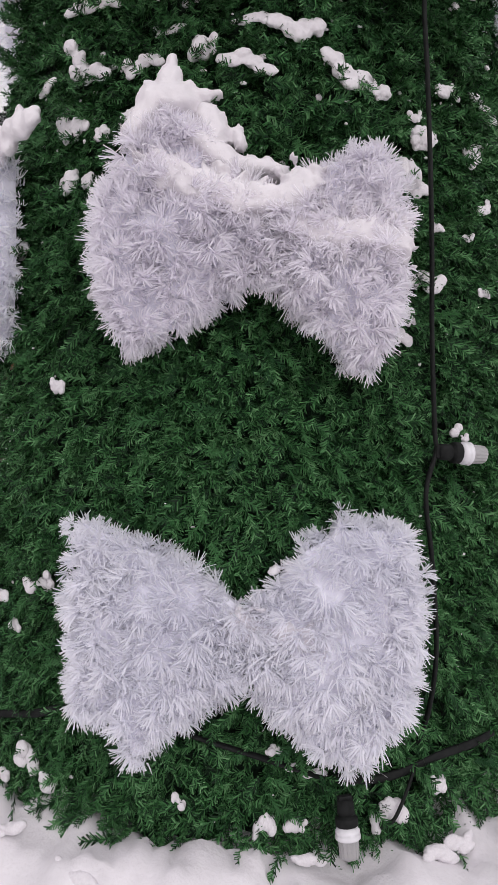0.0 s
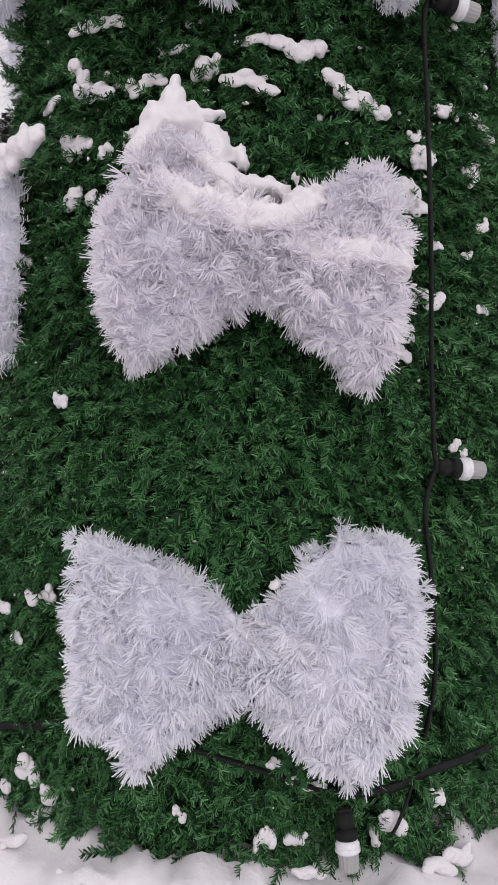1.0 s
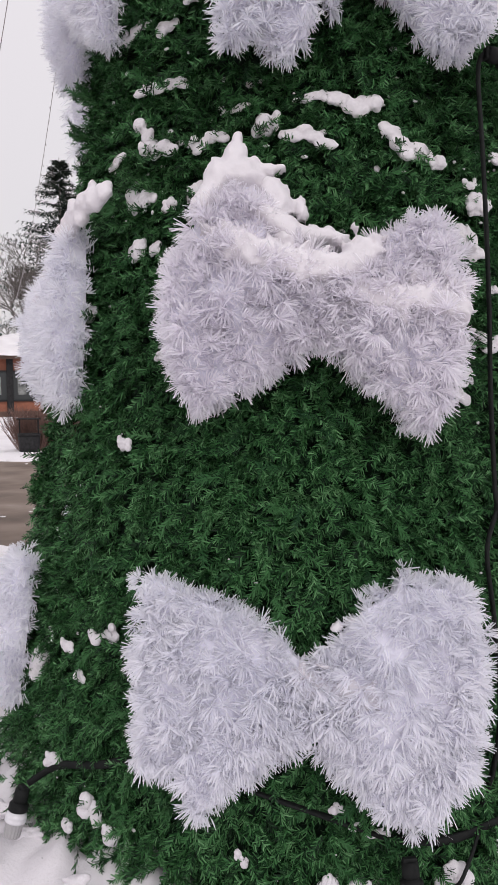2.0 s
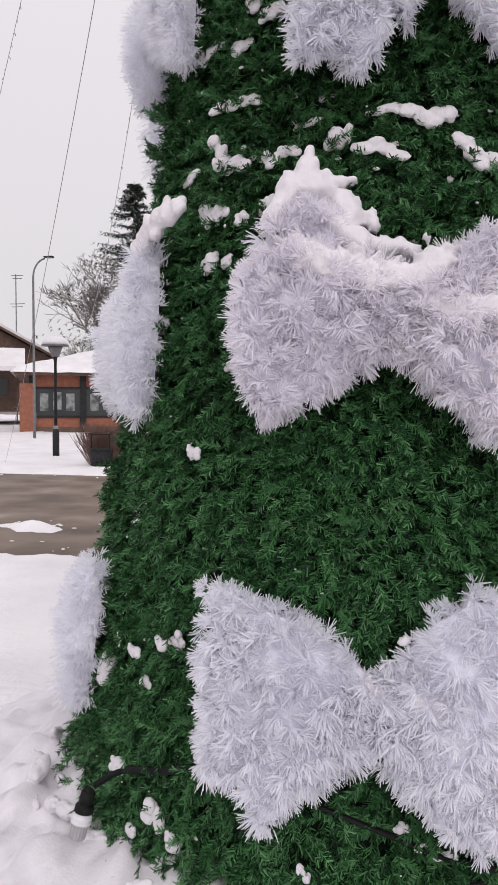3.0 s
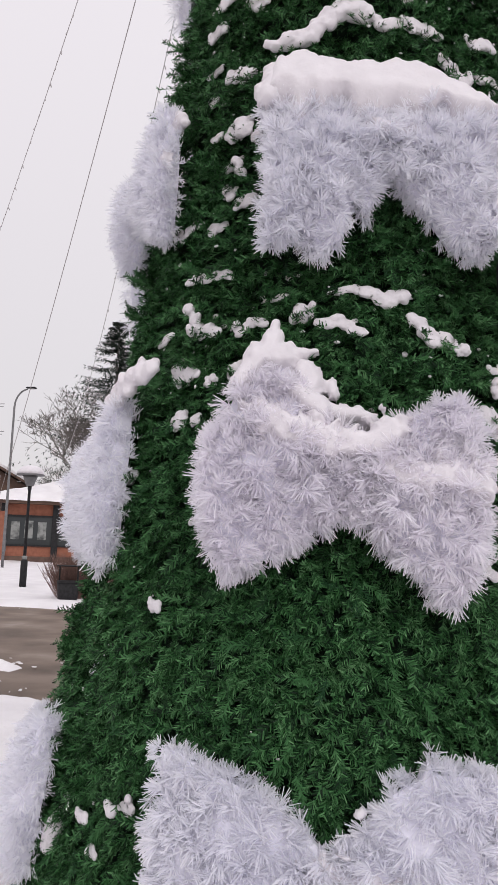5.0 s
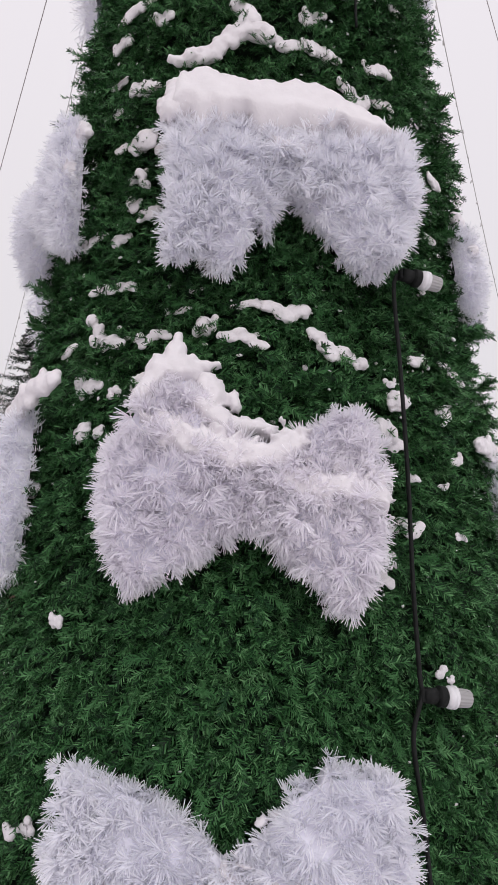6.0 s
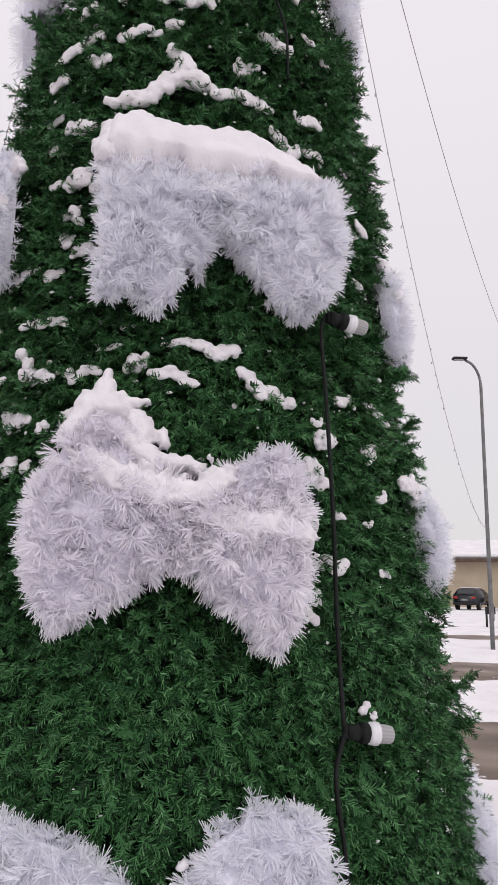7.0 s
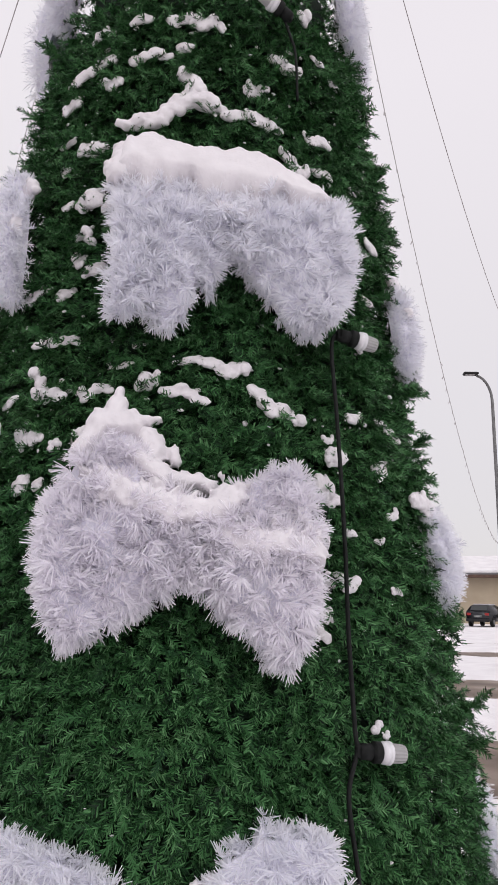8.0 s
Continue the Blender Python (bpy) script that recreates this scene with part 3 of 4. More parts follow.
fb, fc_, fa = tree_frame(1.5, 1.58), tree_frame(9.0, 2.42), tree_frame(1.0, 0.70)
# the horn of snow on the middle bow, the bank on its knot and the crust on its wings
shell("peak of snow heaped on a tinsel bow", fb, [
    ([(-0.177, 0.385, -0.01), (-0.178, 0.345, 0.0)], 0.017, 0.024), ([(-0.18, 0.342, 0.0), (-0.183, 0.31, 0.008)], 0.034, 0.036), ([(-0.21, 0.285, 0.02), (-0.15, 0.288, 0.008)], 0.045, 0.042),
    ([(-0.215, 0.268, 0.024), (-0.255, 0.21, 0.03)], 0.032, 0.036), ([(-0.13, 0.3, 0.0), (-0.1, 0.304, -0.005)], 0.018, 0.024), ([(-0.1, 0.304, -0.008), (-0.07, 0.31, -0.01)], 0.011, 0.018)], ragged=0.22, fall=1.3)
shell("soft snow behind the knot of a bow", fb, [
    ([(-0.095, 0.25, -0.006), (-0.078, 0.21, 0.0)], 0.04, 0.04), ([(-0.03, 0.222, -0.016), (-0.025, 0.2, -0.016)], 0.022, 0.028),
    ([(-0.11, 0.19, 0.022), (-0.05, 0.142, 0.016)], 0.036, 0.044), ([(-0.02, 0.145, 0.0), (0.045, 0.137, -0.012), (0.07, 0.12, -0.012)], 0.026, 0.034)], ragged=0.45, seed=3.0, fall=1.3)
shell("smooth bank of snow across a bow", fb, [
    ([(-0.2, 0.13, 0.03), (-0.15, 0.1, 0.034), (-0.09, 0.074, 0.036)], 0.056, 0.05), ([(-0.08, 0.07, 0.034), (-0.01, 0.052, 0.032), (0.07, 0.05, 0.032), (0.11, 0.08, 0.03)], 0.06, 0.058)], ragged=0.9, seed=5.0, fall=1.5)
shell("thin crust of snow on a bow's wing", fb, [([(0.1, 0.0, 0.034), (0.19, -0.028, 0.039), (0.25, -0.02, 0.039), (0.315, -0.04, 0.022)], 0.054, 0.05)], ragged=1.2, seed=11.0, fall=1.5)
shell("fresh snow dusted over the knot of a bow", fa, [([(-0.02, 0.02, 0.02), (0.06, 0.012, 0.022), (0.12, 0.0, 0.026), (0.17, -0.005, 0.022)], 0.05, 0.046)], ragged=1.0, seed=14.0, fall=1.5)
shell("crumbs of snow above the knot of a bow", fa, [([(0.06, 0.13, 0.0), (0.068, 0.138, 0.0)], 0.013, 0.02), ([(0.09, 0.15, 0.0), (0.098, 0.152, 0.0)], 0.012, 0.02)], ragged=0.5, seed=19.0)


def snow_cap_c():
    """The thick smooth cap on the upper bow: from the tree down over the front of its wings."""
    us = np.linspace(-0.34, 0.35, 70)
    g = []
    for i in range(26):
        q = i / 25
        row = []
        for u in us:
            s = (u + 0.34) / 0.69
            top = 0.318 - 0.15 * max(0, (s - 0.6) / 0.4) ** 0.9 - 0.14 * max(0, 0.06 - s) / 0.06 + 0.035 * math.exp(-((s - 0.15) / 0.06) ** 2)
            top += 0.014 * bumps((u, 2, 0), 24) + 0.008 * bumps((u, 2, 0), 60)
            low = 0.15 - 0.02 * math.sin(s * math.pi) - 0.035 * s
            v = low + (top - low) * q + (0.07 * bumps((u, 0, 0), 11, 2) + 0.06 * bumps((u, 0, 0), 31, 7)) * (1 - q) ** 4
            w = 0.072 * (1 - q) ** 0.75 + 0.036 + 0.012 * bumps((u, v, 0), 9) + 0.004 * bumps((u, v, 0), 30)
            w -= 0.075 * (max(0, 0.36 - q) / 0.36) ** 1.3 + 0.06 * (max(0, s - 0.8) / 0.2) ** 1.6 + 0.05 * (max(0, 0.06 - s) / 0.06) ** 2
            if q > 0.9:
                w -= 0.1 * (q - 0.9) / 0.1
            row.append((u, v + 0.015 * bumps((u, 1, 0), 14) * q, w))
        g.append(row)
    ob = tagged(new("snow_drift", sheet("snow_drift", g, SNOW)), "thick smooth cap of snow sloping over a tinsel bow", "snow", "snow lying on the bows")
    ob.matrix_world = fc_
    return ob


snow_cap_c()
shell("crumbled snow at the end of a bow", fc_, [([(-0.325, 0.17, 0.03), (-0.315, 0.22, 0.02), (-0.29, 0.27, 0.01)], 0.034, 0.045), ([(-0.33, 0.25, 0.0), (-0.31, 0.28, 0.0)], 0.02, 0.04)], ragged=0.6, seed=21.0)
snow_on("long ridge of snow on the twigs above a bow", tree_frame(0.0, 2.95, girth(2.95) - 0.015), ridge([(-0.21, -0.085, 0.0), (-0.15, -0.084, 0.01), (-0.09, -0.055, 0.012), (-0.04, 0.0, 0.012), (0.012, 0.014, 0.01), (0.05, -0.008, 0.0)], 60, (0.022, 0.028), 0.8, sr, 0.008), voxel=0.006, rounds=4, rough=0.008)
snow_on("snow heaped on the twigs above a bow", tree_frame(0.0, 2.95, girth(2.95) - 0.015), ridge([(0.0, 0.03, 0.01), (0.0, 0.08, 0.01), (-0.045, 0.113, 0.0)], 24, (0.024, 0.02), 0.9, sr, 0.01), voxel=0.006, rounds=4, rough=0.008)
shell("snow clinging below the cap on a bow", fc_, [([(-0.03, 0.07, 0.036), (0.05, 0.06, 0.038)], 0.034, 0.044)], ragged=0.8, seed=23.0, fall=1.4)
for deg, z, cap, size in ((-61.5, 1.57, "b", 0.98), (75, 1.6, "b", 0.75), (-57.5, 2.52, "c", 0.85), (77, 2.36, "c", 0.72), (78, 3.66, "c", 0.76), (-58, 3.86, "c", 0.84)):
    m = tree_frame(deg, z, -0.03 if deg > 0 else -0.01) @ pose(0, 0, 0, 0 if deg > 0 else 5 if cap == "b" else 9, 0, 0) @ Matrix.Scale(size, 4)
    turn = 1 if deg < 0 else -1
    if cap == "b":
        high = 1.0 if turn > 0 else 0.62
        snow_on("snow sloping along the top of a flank bow", m, ridge([(turn * 0.44, 0.3 * high, -0.06), (turn * 0.36, 0.295 * high, -0.025), (turn * 0.28, 0.268 * high, -0.005), (turn * 0.21, 0.22 * high, 0.01), (turn * 0.12, 0.14 * high, 0.03), (turn * 0.05, 0.09, 0.04), (-turn * 0.04, 0.07, 0.04)], 200, (0.019, 0.04), 0.7, sr, 0.014), voxel=0.006, rounds=6, rough=0.007)
    else:
        snow_on("snow heaped along the top of a flank bow", m, ridge([(turn * 0.3, 0.19, -0.01), (turn * 0.24, 0.19, 0.01), (turn * 0.12, 0.16, 0.03), (0.0, 0.12, 0.035), (-turn * 0.2, 0.15, 0.03)], 70, (0.022, 0.036), 0.9, sr, 0.01), voxel=0.006, rounds=4, rough=0.009)
        shell("snow caught in the folds of a flank bow", m, [([(-0.28, 0.03, 0.03), (-0.1, 0.03, 0.04), (0.1, 0.02, 0.04), (0.28, 0.03, 0.03)], 0.036, 0.042)], ragged=0.8, seed=float(deg))

# clumps of snow on the twigs: degrees round the tree, height, width and depth of each
CLUMPS_TOP = [
    (36.9, 3.436, 0.051, 0.055), (-18.1, 3.32, 0.07, 0.041), (-32.6, 3.315, 0.083, 0.048), (-4.7, 3.3, 0.111, 0.046), (2.9, 3.286, 0.109, 0.055),
    (40.7, 3.266, 0.061, 0.023), (47.8, 3.209, 0.06, 0.028), (-29, 3.182, 0.088, 0.045), (-3.4, 3.18, 0.051, 0.036), (-37.9, 3.171, 0.14, 0.049),
    (27.4, 3.171, 0.111, 0.059), (-11.7, 3.16, 0.112, 0.04), (-17.3, 3.151, 0.058, 0.036), (-25.9, 3.075, 0.094, 0.051), (-40.8, 3.056, 0.1, 0.053),
    (17.2, 3.035, 0.083, 0.053), (11.6, 2.909, 0.123, 0.052), (19.5, 2.9, 0.1, 0.053),
    (35.4, 2.898, 0.107, 0.051), (-37.5, 2.879, 0.068, 0.029), (-27.3, 2.815, 0.098, 0.06),
]
CLUMPS_UPPER = [
    (35.1, 2.766, 0.084, 0.032), (-35.6, 2.761, 0.051, 0.029), (26.5, 2.757, 0.104, 0.063), (-32.6, 2.623, 0.043, 0.028), (-25, 2.62, 0.087, 0.061),
    (54.8, 2.599, 0.09, 0.041), (-20.1, 2.59, 0.037, 0.034), (40.7, 2.507, 0.044, 0.021), (-25.7, 2.498, 0.077, 0.042), (-27, 2.425, 0.054, 0.037),
    (-22.1, 2.384, 0.069, 0.049), (50.2, 2.383, 0.063, 0.029), (-38.9, 2.352, 0.081, 0.034), (-44.3, 2.345, 0.078, 0.035), (-30.2, 2.322, 0.056, 0.036),
    (-34.3, 2.175, 0.114, 0.033), (-26.7, 2.168, 0.067, 0.029),
]
CLUMPS_MIDDLE = [
    (1.5, 2.079, 0.088, 0.027), (-12.3, 2.069, 0.048, 0.018), (-34.7, 2.065, 0.066, 0.048), (8.9, 2.063, 0.129, 0.052), (-7.1, 2.016, 0.061, 0.06),
    (-32.8, 2.009, 0.059, 0.038), (-43, 2.002, 0.068, 0.029), (-16.8, 1.999, 0.062, 0.036), (-28.1, 1.991, 0.07, 0.044), (-20.5, 1.987, 0.043, 0.031),
    (0.7, 1.979, 0.134, 0.039), (17.8, 1.96, 0.14, 0.054), (-33.5, 1.876, 0.098, 0.047), (-19.8, 1.866, 0.042, 0.051), (-32.2, 1.865, 0.091, 0.053),
    (-25.3, 1.843, 0.041, 0.03), (-32.2, 1.738, 0.045, 0.037), (-31.9, 1.735, 0.05, 0.047), (-27.6, 1.733, 0.031, 0.024), (-27.8, 1.731, 0.028, 0.027),
]
CLUMPS_RIGHT = [
    (47.9, 1.971, 0.047, 0.024), (39.9, 1.963, 0.06, 0.027), (39.2, 1.956, 0.08, 0.032), (52.7, 1.94, 0.105, 0.045), (24.1, 1.922, 0.039, 0.031),
    (30.4, 1.877, 0.035, 0.025), (31.4, 1.839, 0.052, 0.037), (33.4, 1.835, 0.045, 0.022), (31.8, 1.824, 0.061, 0.047), (45.2, 1.817, 0.074, 0.046),
    (44.6, 1.809, 0.047, 0.042), (27.5, 1.731, 0.059, 0.082), (30.1, 1.703, 0.05, 0.03), (46.8, 1.68, 0.058, 0.029), (33.4, 1.616, 0.035, 0.018),
    (27.2, 1.603, 0.032, 0.044), (41.1, 1.601, 0.039, 0.019), (26.5, 1.487, 0.062, 0.037), (31.2, 1.485, 0.074, 0.047), (44.1, 1.465, 0.041, 0.022),
    (26.5, 1.397, 0.028, 0.031), (25.2, 1.35, 0.042, 0.028), (34.2, 1.128, 0.032, 0.028), (35.8, 1.107, 0.023, 0.017),
]
CLUMPS_LOW = [
    (-45.7, 1.586, 0.06, 0.04), (-24.1, 1.457, 0.045, 0.027), (-30.7, 1.233, 0.041, 0.033), (25.1, 0.766, 0.025, 0.033), (-29.4, 0.763, 0.032, 0.03),
    (-33.4, 0.737, 0.045, 0.034), (-30.6, 0.748, 0.036, 0.026), (-40.7, 0.686, 0.051, 0.03), (-36.4, 0.624, 0.037, 0.031), (-50.5, 0.589, 0.066, 0.089),
    (4.8, 0.43, 0.03, 0.023), (7, 0.392, 0.025, 0.018), (10.1, 0.375, 0.051, 0.02), (-41.4, 0.374, 0.07, 0.05), (-31.2, 0.319, 0.058, 0.056),
    (-32.1, 0.309, 0.06, 0.039), (27.1, 0.305, 0.036, 0.04), (-7.4, 0.304, 0.026, 0.028), (-27.2, 0.276, 0.047, 0.041), (19.7, 0.268, 0.067, 0.064),
    (3.6, 0.264, 0.038, 0.05), (7.3, 0.262, 0.044, 0.038), (-36.3, 0.242, 0.04, 0.032),
]


def clump_shape(r, long):
    """A lump about one metre wide, to be scaled: balls of many sizes grown together, a few crumbs beside them."""
    n, tall = (20, 0.11) if long else (13, 0.2)
    bend, balls = r.normal(0, 0.16), []
    for i in range(n):
        x = (i + r.uniform(0.1, 0.9)) / n - 0.5
        k = tall * (1.15 - 1.5 * x * x) * r.uniform(0.55, 1.15)
        y = bend * x + 0.5 * tall * math.sin(7 * x + 9 * bend) + r.normal(0, 0.45) * tall
        balls.append((x * 0.86, y, r.normal(0, 0.25) * tall, k * r.uniform(1.0, 1.6), k, k * 0.8))
    if long:
        k = tall * r.uniform(0.3, 0.5)
        balls.append((r.uniform(-0.55, 0.55), r.choice((-1, 1)) * tall * r.uniform(1.2, 1.7), 0, k * 1.2, k, k))
    return blob_mesh("snow_clump", balls, 0.024 if long else 0.03, 4, 0.02, 7.0, float(r.uniform(0, 50)))


SHAPES = [clump_shape(sr, False) for i in range(16)]
LEDGES = [clump_shape(sr, True) for i in range(12)]
for deg, z, wide, high in CLUMPS_TOP + CLUMPS_UPPER + CLUMPS_MIDDLE + CLUMPS_RIGHT + CLUMPS_LOW:
    long = wide > 0.075 and wide > 1.5 * high
    ob = new("snow_clump", (LEDGES if long else SHAPES)[int(sr.integers(0, 12 if long else 16))])
    up = high * (3.0 if long else 1.85)
    spin = sr.normal(-3, 7) + (180 if sr.random() < 0.5 else 0)
    ob.matrix_world = tree_frame(deg, z, girth(z) - 0.008) @ pose(0, 0, 0, 0, 0, spin) @ Matrix.Diagonal((wide * 1.12, up, max(up * 0.75, 0.03), 1))
    tagged(ob, "wide ledge of snow on the fir twigs" if long else "small clump of snow on the fir twigs", "snow", "clumps of snow on the tree")


def dusting():
    """Crumbs of snow between the needles."""
    bm = bmesh.new()
    for i in range(1000):
        z = sr.uniform(0.2, 3.8) if i < 560 else sr.uniform(1.7, 3.7)
        deg = sr.uniform(-80, 80)
        if sr.random() > (0.22 if 0.5 < z < 1.7 and abs(deg) < 25 else 0.7):
            continue
        k = sr.uniform(0.0025, 0.0065) * (0.62 if z < 1.7 else 1.6 if sr.random() < 0.15 else 1)
        m = tree_frame(deg, z, sr.uniform(-0.035, -0.012) + girth(z)) @ Matrix.Diagonal((k * sr.uniform(0.8, 2.2), k * sr.uniform(0.7, 1.4), k * 0.7, 1))
        bmesh.ops.create_icosphere(bm, subdivisions=1, radius=1, matrix=m)
    return tagged(new("snow_dusting", from_bm("snow_dusting", bm, SNOW, True)), "crumbs of snow caught between green needles", "snow", kind="stuff")


dusting()


def foot_bank():
    """The lumpy bank of snow at the foot of the tree."""
    g = []
    for i in range(34):
        q = i / 33
        row = []
        for a in np.linspace(0, 2 * math.pi, 260, endpoint=False):
            rad = 0.8 + 1.3 * q ** 1.25
            x, y = rad * math.sin(a), -rad * math.cos(a)
            h = 0.185 * math.exp(-(max(rad - 1.06, 0) / 0.45) ** 2)
            h += (0.075 * bumps((x, y, 1), 5) + 0.05 * bumps((x, y, 2), 12) + 0.022 * bumps((x, y, 2), 27)) * min(1, (1 - q) * 2.2)
            row.append((x, y, h - 0.06 * q ** 3))
        g.append(row)
    return tagged(new("snow_bank", sheet("snow_bank", g, SNOW, wrap=True)), "lumpy bank of snow round the foot of the tree", "snow", kind="structure")


foot_bank()
for i in range(48):
    deg = -75 + 150 * (i + sr.random()) / 48
    wide = sr.uniform(0.05, 0.13)
    ob = new("snow_lump", SHAPES[int(sr.integers(0, 16))])
    ob.matrix_world = tree_frame(deg, sr.uniform(0.1, 0.22), sr.uniform(-0.02, 0.12)) @ pose(0, 0, 0, sr.uniform(-25, 25), sr.uniform(-20, 20), sr.uniform(-20, 20)) @ Matrix.Diagonal((wide * 1.2, wide * 0.9, wide, 1))
    tagged(ob, "crumbling lump of snow at the tree's foot", "snow", "lumps of snow at the tree's foot")

# ---- festoon cable and its lamps ----
def festoon_lamp(deg, z, spin, out=0.035, tip=8):
    """A black socket, a white collar and a fluted cloudy cap; spin turns it on the tree's surface."""
    ob = tagged(new("festoon_lamp"), "white bulb with fluted cap in a black rubber socket", "lamp", "festoon lamps on the black cable")
    ob.matrix_world = tree_frame(deg, z, out) @ pose(0, 0, 0, 0, 0, spin) @ pose(0, 0, 0, -90 + tip, 0, 0)
    ob.scale = (0.9, 0.9, 0.9)
    part("socket", lathe([(0.012, -0.014), (0.02, -0.012), (0.021, 0.02), (0.017, 0.022), (0.017, 0.026), (0.0265, 0.028), (0.0275, 0.03), (0.0275, 0.046), (0.025, 0.048)], 24), RUBBER, ob, "black rubber socket", True)
    c_ = part("collar", lathe([(0.024, 0.047), (0.027, 0.055), (0.0295, 0.058), (0.0295, 0.064), (0.028, 0.066), (0.0305, 0.069), (0.0305, 0.076), (0.027, 0.079)], 28), COLLAR, ob, "white plastic collar", True)
    part("cap", lathe([(0.0255, 0.078), (0.0245, 0.1), (0.0235, 0.117), (0.021, 0.121)], 32, 1, 0.0016), CLEAR, ob, "cloudy fluted plastic cap")
    part("clip", boxed((0.034, 0.02, 0.02), (0, 0, -0.012), 0.004), RUBBER, ob, "rubber cable clip")
    return ob


festoon_lamp(28.2, 1.083, -97)
festoon_lamp(32.0, 2.163, -98, 0.04)
festoon_lamp(12.7, 0.335, -178, 0.05)
festoon_lamp(24.5, 3.29, 72, 0.045)
festoon_lamp(-39.4, 0.33, 178, 0.085)


def cable(points, label, radius=0.0042, flat=1.7):
    path = smooth_path([tuple(on_tree(d, z, o)) for d, z, o in points], 10)
    ob = new("cable", from_bm("cable", tube(path, radius, flat, 8, (0.1, 0.0, 0.02)), RUBBER, True))
    return tagged(ob, label, "cable")


cable([(32.0, 2.17, 0.03), (29.6, 2.13, 0.03), (29.0, 1.93, 0.035), (28.4, 1.73, 0.04), (27.9, 1.54, 0.04), (27.4, 1.34, 0.035), (27.1, 1.13, 0.035), (27.4, 1.085, 0.03), (25.4, 0.99, 0.03), (25.9, 0.83, 0.03), (25.9, 0.64, 0.03), (25.6, 0.5, 0.0), (25.3, 0.4, -0.05)], "flat black festoon cable hanging down the tree", 0.0056, 1.9)
cable([(-39.4, 0.35, 0.07), (-39.0, 0.375, 0.02), (-37, 0.395, -0.01), (-30.4, 0.43, -0.018), (-24, 0.47, -0.018), (-15, 0.48, -0.025), (-7.4, 0.462, -0.018), (0.2, 0.43, -0.018), (7.0, 0.393, -0.018), (12.4, 0.362, -0.018), (19.6, 0.35, -0.018), (27.8, 0.373, -0.018), (35.8, 0.38, -0.018), (50, 0.4, -0.018)], "flat black festoon cable round the tree's foot", 0.0052, 2.0)
cable([(23.5, 0.36, -0.015), (21.5, 0.31, 0.0), (19.5, 0.265, 0.01), (18.2, 0.245, -0.01)], "loose black cable end lying in snow")
cable([(24.2, 3.29, 0.03), (25.4, 3.22, 0.035), (26.9, 3.15, 0.03), (28, 3.0, 0.0)], "black festoon cable high on the tree")
cable([(24.2, 3.31, 0.03), (22.0, 3.6, 0.03), (20.0, 4.2, 0.02)], "black festoon cable high on the tree")

# ---- the square behind the tree ----
POLE = mixed(material("galvanised_steel", (0.2, 0.2, 0.21), 0.55, 0.3), [(0.3, (0.13, 0.13, 0.135)), (0.7, (0.22, 0.22, 0.225))], 8, 4)
DARK = mixed(material("black_paint", (0.02, 0.02, 0.022), 0.65, 0, 0.2), [(0.3, (0.012, 0.012, 0.013)), (0.7, (0.03, 0.03, 0.032))], 14, 4)
BRICK = mixed(material("orange_brick", (0.3, 0.12, 0.07), 0.8), [(0.3, (0.22, 0.08, 0.048)), (0.7, (0.32, 0.125, 0.08))], 5, 8, bump=0.4, bump_scale=30)
BROWN = mixed(material("brown_cladding", (0.12, 0.075, 0.055), 0.75), [(0.3, (0.085, 0.05, 0.04)), (0.7, (0.15, 0.095, 0.07))], 3, 6)
BEIGE = mixed(material("beige_render", (0.5, 0.4, 0.27), 0.85), [(0.3, (0.4, 0.33, 0.24)), (0.7, (0.48, 0.4, 0.3))], 0.8, 6)
GLASS = material("window_glass", (0.045, 0.05, 0.052), 0.1, 0, 0.4)
PAPER = mixed(material("window_posters", (0.3, 0.31, 0.3), 0.7), [(0.35, (0.06, 0.065, 0.065)), (0.6, (0.26, 0.27, 0.26))], 4, 3)
BARK = mixed(material("bark", (0.16, 0.14, 0.13), 0.9), [(0.3, (0.1, 0.088, 0.08)), (0.6, (0.2, 0.18, 0.17)), (0.75, (0.4, 0.38, 0.38))], 9, 5)
SPRUCE = mixed(material("spruce_needles", (0.03, 0.05, 0.035), 0.8), [(0.25, (0.018, 0.034, 0.026)), (0.7, (0.045, 0.065, 0.045))], 2, 3, "island")
PAINT = material("car_paint", (0.015, 0.016, 0.02), 0.2, 0.2, 0.6)
LENS_RED = material("red_lens", (0.3, 0.02, 0.02), 0.2)
STEEL_WIRE = material("steel_wire", (0.5, 0.48, 0.49), 0.6, 0.2)
HEDGE = mixed(material("bare_twigs", (0.16, 0.1, 0.08), 0.9), [(0.3, (0.1, 0.06, 0.05)), (0.7, (0.2, 0.12, 0.1))], 6, 3)


